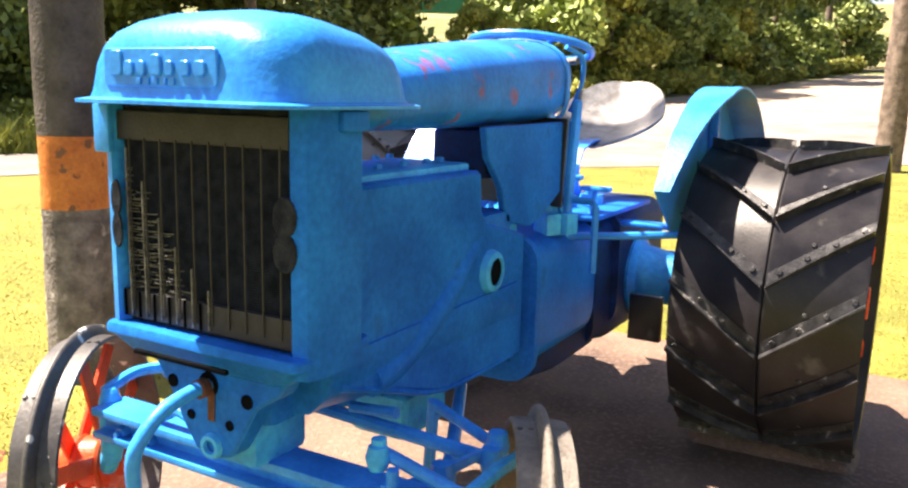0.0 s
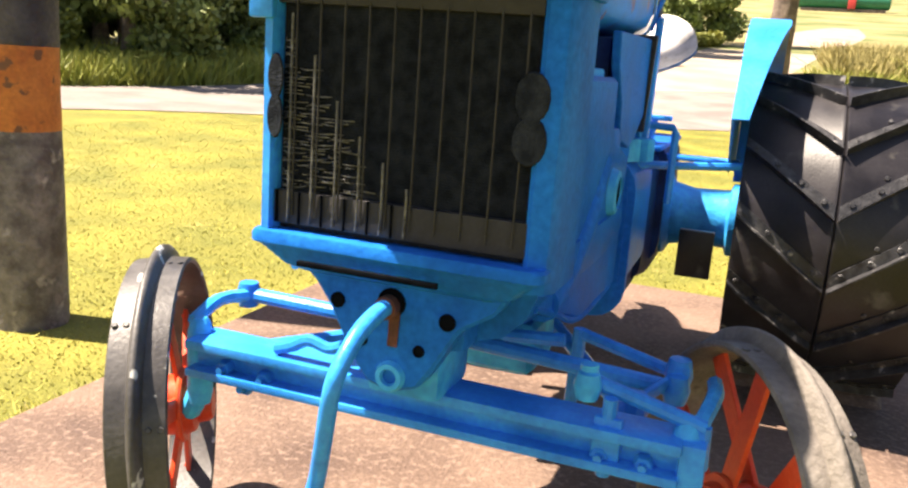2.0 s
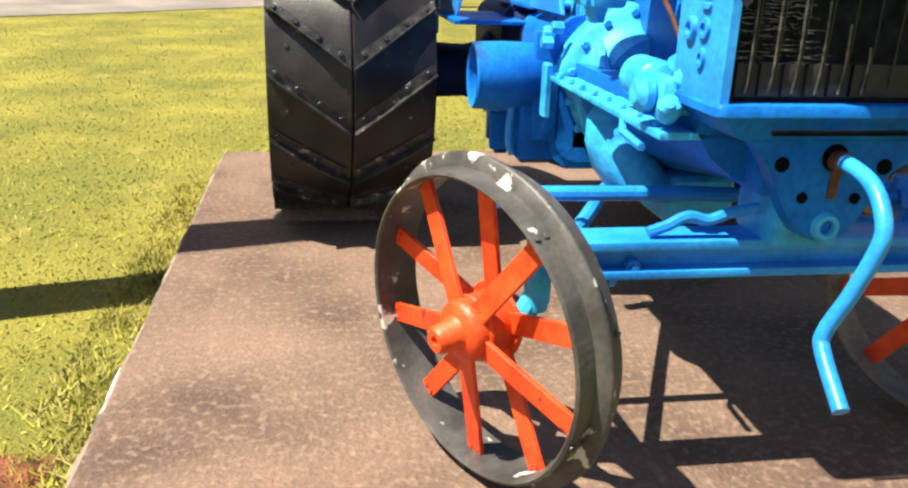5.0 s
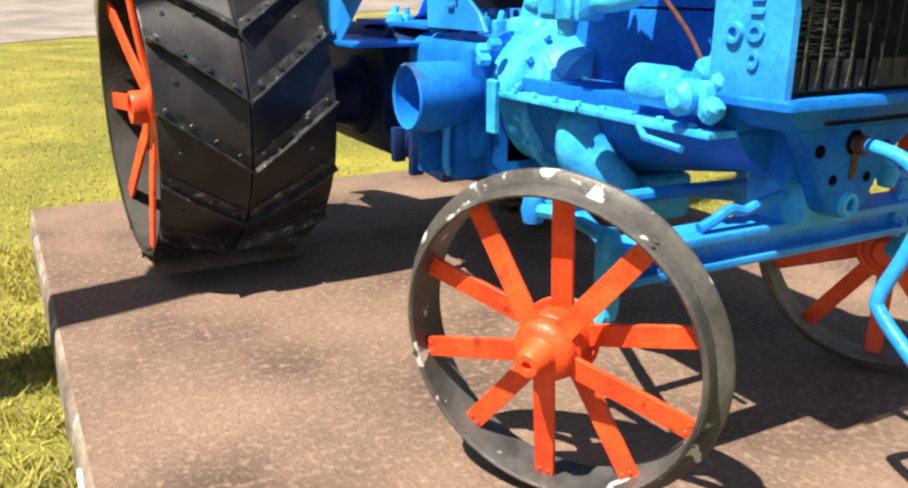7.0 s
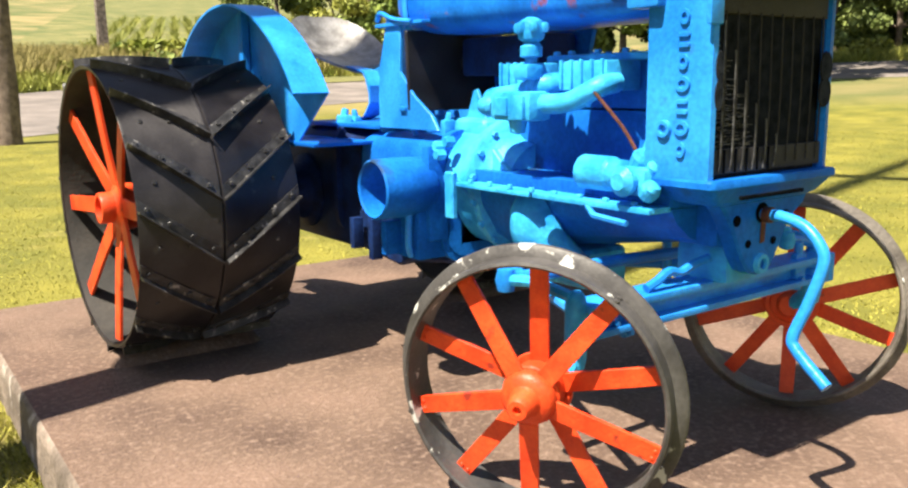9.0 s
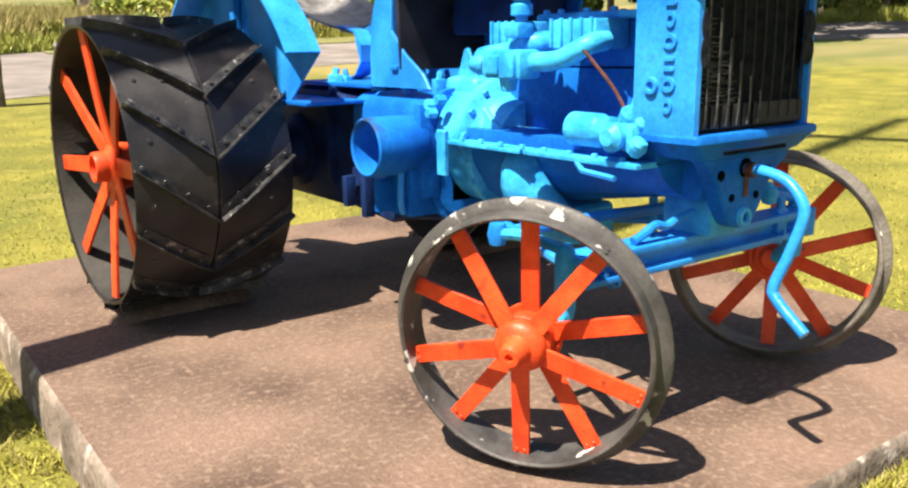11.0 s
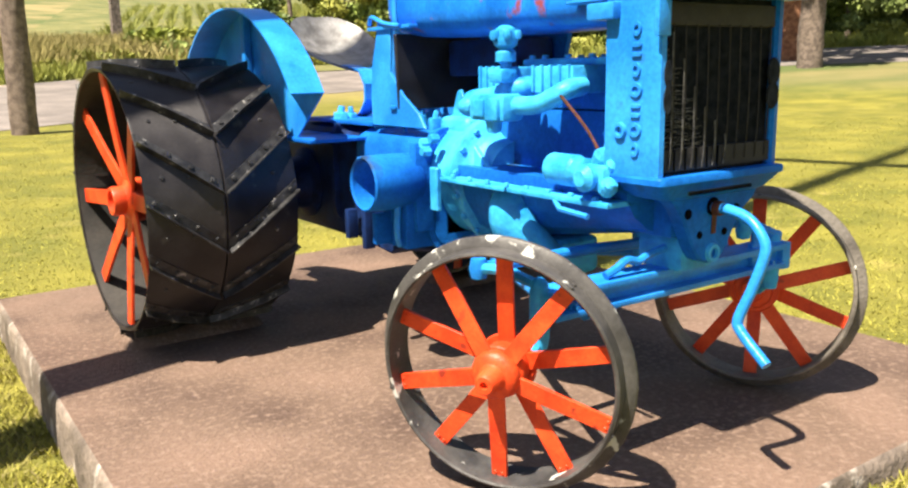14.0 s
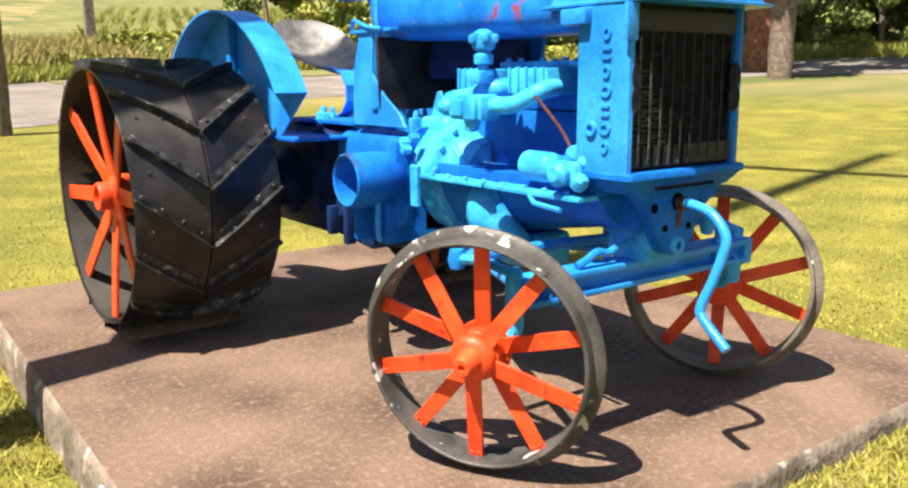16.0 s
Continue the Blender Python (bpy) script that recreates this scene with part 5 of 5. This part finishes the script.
KINDS = [
    make_tree(9.5, 3.4, 0.08, 11, LEAF_DARK, BARK, 18000, 0.22, "tall dense dark-green tree at the roadside"),
    make_tree(8.0, 3.0, 0.05, 12, LEAF_MID, BARK, 15000, 0.18, "leafy mid-green tree at the roadside"),
    make_tree(5.5, 2.6, 0.06, 13, LEAF_LIGHT, BARK, 10000, 0.14, "low spreading yellow-green tree at the roadside"),
]


def stand(kind, x, y, s=1.0, turn=0.0):
    m = Matrix.Translation((x, y, height(x, y) - 0.05)) @ Matrix.Rotation(turn, 4, "Z") @ Matrix.Scale(s, 4)
    ob = copy_thing(KINDS[kind], Matrix.Identity(4))
    ob.matrix_basis = m
    return ob


SPOTS = [(0, -19.5, 3.5, 0.85), (0, -18.2, 8.6, 0.94), (1, -21.5, 6.5, 1.02), (0, -17.6, 12.8, 0.85), (0, -20.5, 12.5, 1.02), (0, -16.5, 17.0, 0.98), (1, -19.5, 19.0, 1.1), (0, -15.6, 20.6, 0.85),
         (1, -18.0, 25.0, 1.35), (1, -12.0, 30.0, 1.25), (2, -13.6, 26.8, 0.6), (1, -13.5, 33.0, 1.4), (0, -10.6, 35.0, 1.1), (1, -9.6, 39.5, 1.0), (0, -8.6, 45.0, 1.2), (1, -7.4, 51.0, 1.1),
         (2, -10.3, 31.5, 0.8), (2, -8.6, 41.5, 0.75), (0, -5.6, 60.0, 1.3), (0, -21.5, 0.0, 0.94), (0, -20.8, -4.0, 0.94), (0, -23.5, 2.5, 1.1), (1, 14.5, 35.0, 0.75), (1, 19.0, 34.5, 0.9),
         (2, 16.5, 33.6, 0.7), (0, 23.0, 35.0, 1.1), (0, 28.0, 32.0, 1.2), (2, 24.5, 31.5, 0.8), (1, 30.5, 29.0, 1.0), (0, 34.5, 27.0, 1.2), (0, 38.5, 22.0, 1.2), (1, 35.8, 23.8, 0.8),
         (0, 41.5, 17.0, 1.2), (1, 39.5, 18.6, 0.8), (0, 43.5, 10.0, 1.3), (0, 39.0, 27.0, 1.4), (0, 45.0, 18.0, 1.4), (1, 43.0, 4.0, 1.1), (0, 37.8, 18.8, 0.7), (0, 39.2, 13.4, 0.75),
         (1, 40.2, 9.0, 0.7), (0, 36.2, 21.0, 0.65), (0, 32.5, 24.6, 0.7), (0, 41.0, 14.5, 1.0), (1, 34.5, 23.2, 0.5), (0, -13.3, 14.4, 0.7), (0, -16.0, 17.4, 0.95)]
for i, (k, x, y, s) in enumerate(SPOTS):
    stand(k, x, y, s, i * 1.7)
for ob in KINDS:
    for o in (*ob.children_recursive, ob):
        bpy.data.objects.remove(o)

# two big trunks across the road on the far side of the lawn
for x, y, r, m, label in ((23.9, 15.0, 0.36, BARK, "thick grey-brown tree trunk at the lawn's edge"), (26.8, 17.6, 0.62, RED_BARK, "red-brown fibrous tree trunk at the lawn's edge")):
    t = thing("tree", label, "tree")
    bm = bmesh.new()
    g = height(x, y)
    log(bm, x, y, g - 0.3, g + 7, r * 1.15, r * 0.8, 24, 0.06, 0.2, x)
    for k in range(5):
        a = k * 1.3
        tube(bm, [(x, y, g + 5.5), (x + 1.6 * math.cos(a), y + 1.6 * math.sin(a), g + 7.6), (x + 3.2 * math.cos(a), y + 3.2 * math.sin(a), g + 8.6)], 0.2, 8, 4, (r * 0.45, 0.05))
    part("trunk", bm, m, t, "", 60)
    rng = np.random.default_rng(int(x * 10))
    cs = [np.array([x + 4.2 * rng.normal() * 0.6, y + 4.2 * rng.normal() * 0.6, g + 8.6 + 1.6 * rng.random()]) for k in range(26)]
    v, f = leaves(clumps(rng, cs, [1.3] * 26, 260), 0.28, 5)
    raw("crown", v, f, LEAF_DARK, t)


def make_bush(n, seed, leaf, label, name="bush", wide=0.9, tall=0.9):
    rng = np.random.default_rng(seed)
    t = thing(name, label, name)
    bm = bmesh.new()
    cs = []
    for k in range(9):
        a = rng.random() * 6.28
        c = np.array([math.cos(a) * wide * rng.random(), math.sin(a) * wide * rng.random(), tall * (0.25 + 0.6 * rng.random())])
        cs.append(c)
        tube(bm, [(0.1 * math.cos(a), 0.1 * math.sin(a), -0.1), tuple(c)], 0.02, 5, 0, (0.025, 0.008))
    part("stems", bm, BARK, t, "", 60)
    v, f = leaves(clumps(rng, cs, [0.36 + 0.2 * rng.random() for _ in cs], n // 9), 0.12, seed, 2.0)
    raw("leaf_mass", v, f, leaf, t)
    return t


BUSHES = [make_bush(3600, 31, LEAF_MID, "rounded green roadside bush"), make_bush(3600, 32, LEAF_LIGHT, "sunlit yellow-green roadside bush")]
rng = random.Random(5)
LINE = smooth_path([(x, y, 0) for x, y in FAR], 9)
for i, p in enumerate(LINE[8:100]):
    if -10.5 < p.x < 2.6 and p.y > 15:
        continue
    q = LINE[min(i + 9, len(LINE) - 1)] - LINE[i + 7]
    side = Vector((-q.y, q.x, 0)).normalized()
    c = p + side * rng.uniform(1.1, 2.6)
    left = p.x < 6
    if p.x > 2.6 and rng.random() < 0.55:
        continue
    kind = 1 if rng.random() < (0.8 if left else 0.85) else 0
    s = rng.uniform(0.45, 0.95) if left else rng.uniform(0.5, 1.1)
    ob = copy_thing(BUSHES[kind], Matrix.Identity(4))
    ob.matrix_basis = Matrix.Translation((c.x, c.y, height(c.x, c.y) - 0.05)) @ Matrix.Rotation(rng.random() * 6, 4, "Z") @ Matrix.Scale(s, 4)
EDGE = smooth_path([(-11.0, 19.5, 0), (-10.0, 24.5, 0), (-9.3, 31, 0), (-7.2, 39, 0), (-5.6, 48, 0), (-3.6, 59, 0)], 7)
for p in EDGE:
    for k in range(2):
        c = p + Vector((-rng.uniform(0.0, 1.8), rng.uniform(-0.6, 0.6), 0))
        ob = copy_thing(BUSHES[1 if rng.random() < 0.65 else 0], Matrix.Identity(4))
        ob.matrix_basis = Matrix.Translation((c.x, c.y, height(c.x, c.y) - 0.05)) @ Matrix.Rotation(rng.random() * 6, 4, "Z") @ Matrix.Scale(rng.uniform(0.6, 1.2), 4)
for k in range(34):
    x = rng.uniform(5.5, 21)
    y = 33.5 + 0.9 * max(0.0, 8 - abs(x - 12)) * rng.random() + 2.5 * rng.random()
    ob = copy_thing(BUSHES[1 if rng.random() < 0.8 else 0], Matrix.Identity(4))
    ob.matrix_basis = Matrix.Translation((x, y, height(x, y) - 0.1)) @ Matrix.Rotation(rng.random() * 6, 4, "Z") @ Matrix.Scale(rng.uniform(0.8, 1.5) * (0.75 if x < 9 else 1.15), 4)
for ob in BUSHES:
    for o in (*ob.children_recursive, ob):
        bpy.data.objects.remove(o)


def blades(n, place, tall, wide, seed, bend=0.45):
    """Upright bent grass blades, two triangles each; place(n) gives their feet."""
    rng = np.random.default_rng(seed)
    P = place(rng, n)
    n = len(P)
    a = rng.random(n) * 6.283
    w = wide * (0.6 + 0.8 * rng.random(n))
    hgt = tall * (0.4 + 0.9 * rng.random(n))
    s = np.stack([np.cos(a), np.sin(a), np.zeros(n)], 1) * w[:, None]
    lean = rng.normal(size=(n, 3)) * (bend * hgt)[:, None]
    lean[:, 2] = hgt
    v = np.stack([P - s, P + s, P + lean * 0.55 + s * 0.7, P + lean], 1).reshape(-1, 3)
    k = np.arange(n)[:, None] * 4
    f = np.concatenate([k + np.array([0, 1, 2]), k + np.array([0, 2, 3])])
    return v, f


def heights(x, y):
    d = np.hypot(x, y - 1)
    swell = 0.055 * np.clip(1.5 - y, 0, 2.2) * np.clip((7 - d) / 3.5, 0, 1)
    return swell - 0.18 + 0.02 * np.maximum(0, d - 3) + 0.055 * np.maximum(0, d - 17) + 0.04 * np.maximum(0, d - 60)


def lawn(rng, n):
    r = 1.0 + 13.5 * rng.random(n) ** 0.85
    a = rng.random(n) * 6.283
    x, y = r * np.cos(a), 1 + r * np.sin(a)
    inside = (x > X0 - 0.03) & (x < X1 + 0.03) & (y > Y0 - 0.03) & (y < Y1 + 0.03)
    soil = np.hypot((x + 1.9) / 0.45, (y - 0.35) / 0.28) < 1
    trunk = np.hypot(x - PX, y - PY) < 0.19
    road = (y - 12.6 > (x + 4.1) * 0.87) & (y > 11) | (x < -7.0) & (y > 4.5 + (-9.7 - x) * 1.9) & (x < -7.4) | (x < -9.4)
    keep = ~(inside | soil | trunk | road)
    x, y = x[keep], y[keep]
    return np.stack([x, y, heights(x, y)], 1)


v, f = blades(420000, lawn, 0.014, 0.0036, 3, 1.1)
tagged(raw("lawn_grass", v, f, BLADE), "short sunlit yellow-green lawn grass", "grass", kind="stuff")


def tufts(rng, n):
    """Longer grass left standing against the plinth."""
    u, off = rng.random(n), 0.025 + 0.22 * rng.random(n) ** 2.2
    side = rng.integers(0, 3, n)
    x = np.where(side == 0, X0 - off, np.where(side == 1, X1 + off, X0 + (X1 - X0) * u))
    y = np.where(side == 2, Y0 - off, Y0 + (Y1 - Y0) * u)
    keep = np.sin(x * 9 + 2 * np.sin(y * 5)) * np.sin(y * 11 + x * 3) + rng.random(n) > 0.15
    x, y = x[keep], y[keep]
    return np.stack([x, y, heights(x, y) - 0.004], 1)


v, f = blades(26000, tufts, 0.034, 0.0032, 33, 0.7)
tagged(raw("edge_grass", v, f, BLADE), "longer green grass along the foot of the plinth", "grass", kind="stuff")
v, f = blades(16000, tufts, 0.028, 0.003, 34, 0.9)
tagged(raw("straw_grass", v, f, DRY), "dry straw-coloured grass along the foot of the plinth", "grass", kind="stuff")


def bank(rng, n):
    k = rng.integers(6, len(LINE) - 2, n)
    u = rng.random(n)
    pts = np.array([(p.x, p.y) for p in LINE])
    q = pts[np.minimum(k + 1, len(LINE) - 1)] - pts[k - 1]
    side = np.stack([-q[:, 1], q[:, 0]], 1) / np.linalg.norm(q, axis=1)[:, None]
    p = pts[k] + (pts[np.minimum(k + 1, len(LINE) - 1)] - pts[k]) * u[:, None] + side * (0.1 + 4.5 * rng.random(n) ** 1.5)[:, None]
    keep = ~((p[:, 0] > -9.6) & (p[:, 0] < 1.6) & (p[:, 1] > 17))
    p = p[keep]
    return np.stack([p[:, 0], p[:, 1], heights(p[:, 0], p[:, 1])], 1)


v, f = blades(60000, bank, 0.55, 0.024, 9)
tagged(raw("verge_grass", v, f, LEAF_LIGHT), "tall green weeds along the far road verge", "grass", kind="stuff")


def field(rng, n):
    x, y = rng.uniform(-2, 60, n), rng.uniform(30, 110, n)
    row = np.round((x - 0.32 * y) / 1.5) * 1.5 + 0.32 * y + rng.normal(size=n) * 0.12
    keep = (y > 44 + 0.3 * np.maximum(0, row - 10)) & (row > 6 + 0.9 * np.maximum(0, y - 45) * 0.35)
    return np.stack([row[keep], y[keep], heights(row[keep], y[keep])], 1)


v, f = blades(40000, field, 0.75, 0.05, 21)
tagged(raw("crop_rows", v, f, LEAF_LIGHT), "young green crop in straight rows on the hillside", "crop", kind="stuff")


def dry(rng, n):
    x, y = rng.uniform(2.5, 26, n), rng.uniform(30, 46, n)
    keep = y > 31.3 - 0.01 * np.maximum(0, x - 10) ** 2 - 0.4 * np.maximum(0, 6 - x)
    return np.stack([x[keep], y[keep], heights(x[keep], y[keep])], 1)


v, f = blades(42000, dry, 1.0, 0.035, 22)
tagged(raw("dry_grass", v, f, DRY), "tall straw-coloured grass on the bank", "grass", kind="stuff")

# bare red soil beside the plinth
bm = bmesh.new()
N = 40
c = bm.verts.new((-1.9, 0.35, -0.085))
rings = []
for j in (1, 2, 3, 4):
    ring = []
    for k in range(N):
        a = 2 * math.pi * k / N
        r = j / 4 * (1 + 0.25 * noise.noise(Vector((math.cos(a) * 2, math.sin(a) * 2, 3))))
        ring.append(bm.verts.new((-1.9 + 0.5 * r * math.cos(a), 0.35 + 0.33 * r * math.sin(a), height(-1.9 + 0.5 * r * math.cos(a), 0.35 + 0.33 * r * math.sin(a)) - 0.01 + 0.045 * (1 - (j / 4) ** 2) + 0.018 * noise.noise(Vector((a * 3, j, 1))))))
    rings.append(ring)
for k in range(N):
    bm.faces.new((c, rings[0][k], rings[0][(k + 1) % N]))
for r, s in zip(rings, rings[1:]):
    for k in range(N):
        bm.faces.new((r[k], s[k], s[(k + 1) % N], r[(k + 1) % N]))
tagged(part("soil_patch", bm, SOIL, None, "", 80), "bare red-brown earth in the lawn beside the plinth", "soil", kind="stuff")

# green billboard far off between the trees
sign = thing("billboard", "green billboard with plain white bars beyond the trees", "billboard")
SB = Matrix.Translation((-25.0, 44.0, height(-25, 44) + 4.7)) @ Matrix.Rotation(radians(29), 4, "Z")
bm = bmesh.new()
box(bm, -4.0, 4.0, -0.08, 0.08, -1.3, 1.3, 0.02, SB)
part("board", bm, SIGN_GREEN, sign)
for k in range(5):
    bm = bmesh.new()
    box(bm, -0.6 + 0.85 * k, 0.0 + 0.85 * k, -0.11, -0.085, -0.2, 0.75, 0.01, SB)
    part("white_bar", bm, WHITE, sign)
for x in (-3, 3):
    bm = bmesh.new()
    tube(bm, [SB @ Vector((x, 0.15, -1.3)), SB @ Vector((x, 0.15, -5))], 0.12, 8)
    part("post", bm, BARK, sign)

# tanker wagon on the hill behind the side road
tanker = thing("tanker", "long green tank with a red end standing far uphill", "tank")
TX, TY = 8.2, 132.0
TM = Matrix.Translation((TX, TY, height(TX, TY) + 1.5)) @ Matrix.Rotation(radians(-4), 4, "Z")
bm = bmesh.new()
lathe(bm, [(0, -6), (1.0, -6), (1.15, -5.8), (1.15, 5.8), (1.0, 6), (0, 6)], TM @ ALONG_X, 20)
part("tank", bm, SIGN_GREEN, tanker)
bm = bmesh.new()
box(bm, 0.6, 1.6, -1.4, -1.2, -1.2, 0.2, 0.02, TM)
part("red_panel", bm, RED, tanker)
bm = bmesh.new()
box(bm, -5.5, 5.5, -0.8, 0.8, -1.6, -1.15, 0.02, TM)
part("cradle", bm, CONCRETE_SIDE, tanker)

# small pale stones on the lawn
rng = random.Random(2)
for k, (x, y) in enumerate(((-3.1, 4.5), (-2.9, 0.9))):
    bm = bmesh.new()
    bmesh.ops.create_icosphere(bm, subdivisions=2, radius=0.022)
    for v in bm.verts:
        v.co *= 1 + 0.25 * noise.noise(v.co * 9 + Vector((k, 0, 0)))
        v.co.z *= 0.6
    tagged(part("stone", bm, WHITE, None, "", 80, Matrix.Translation((x, y, height(x, y) + 0.015))), "small pale stone lying in the grass", "stone", "stones on the lawn")
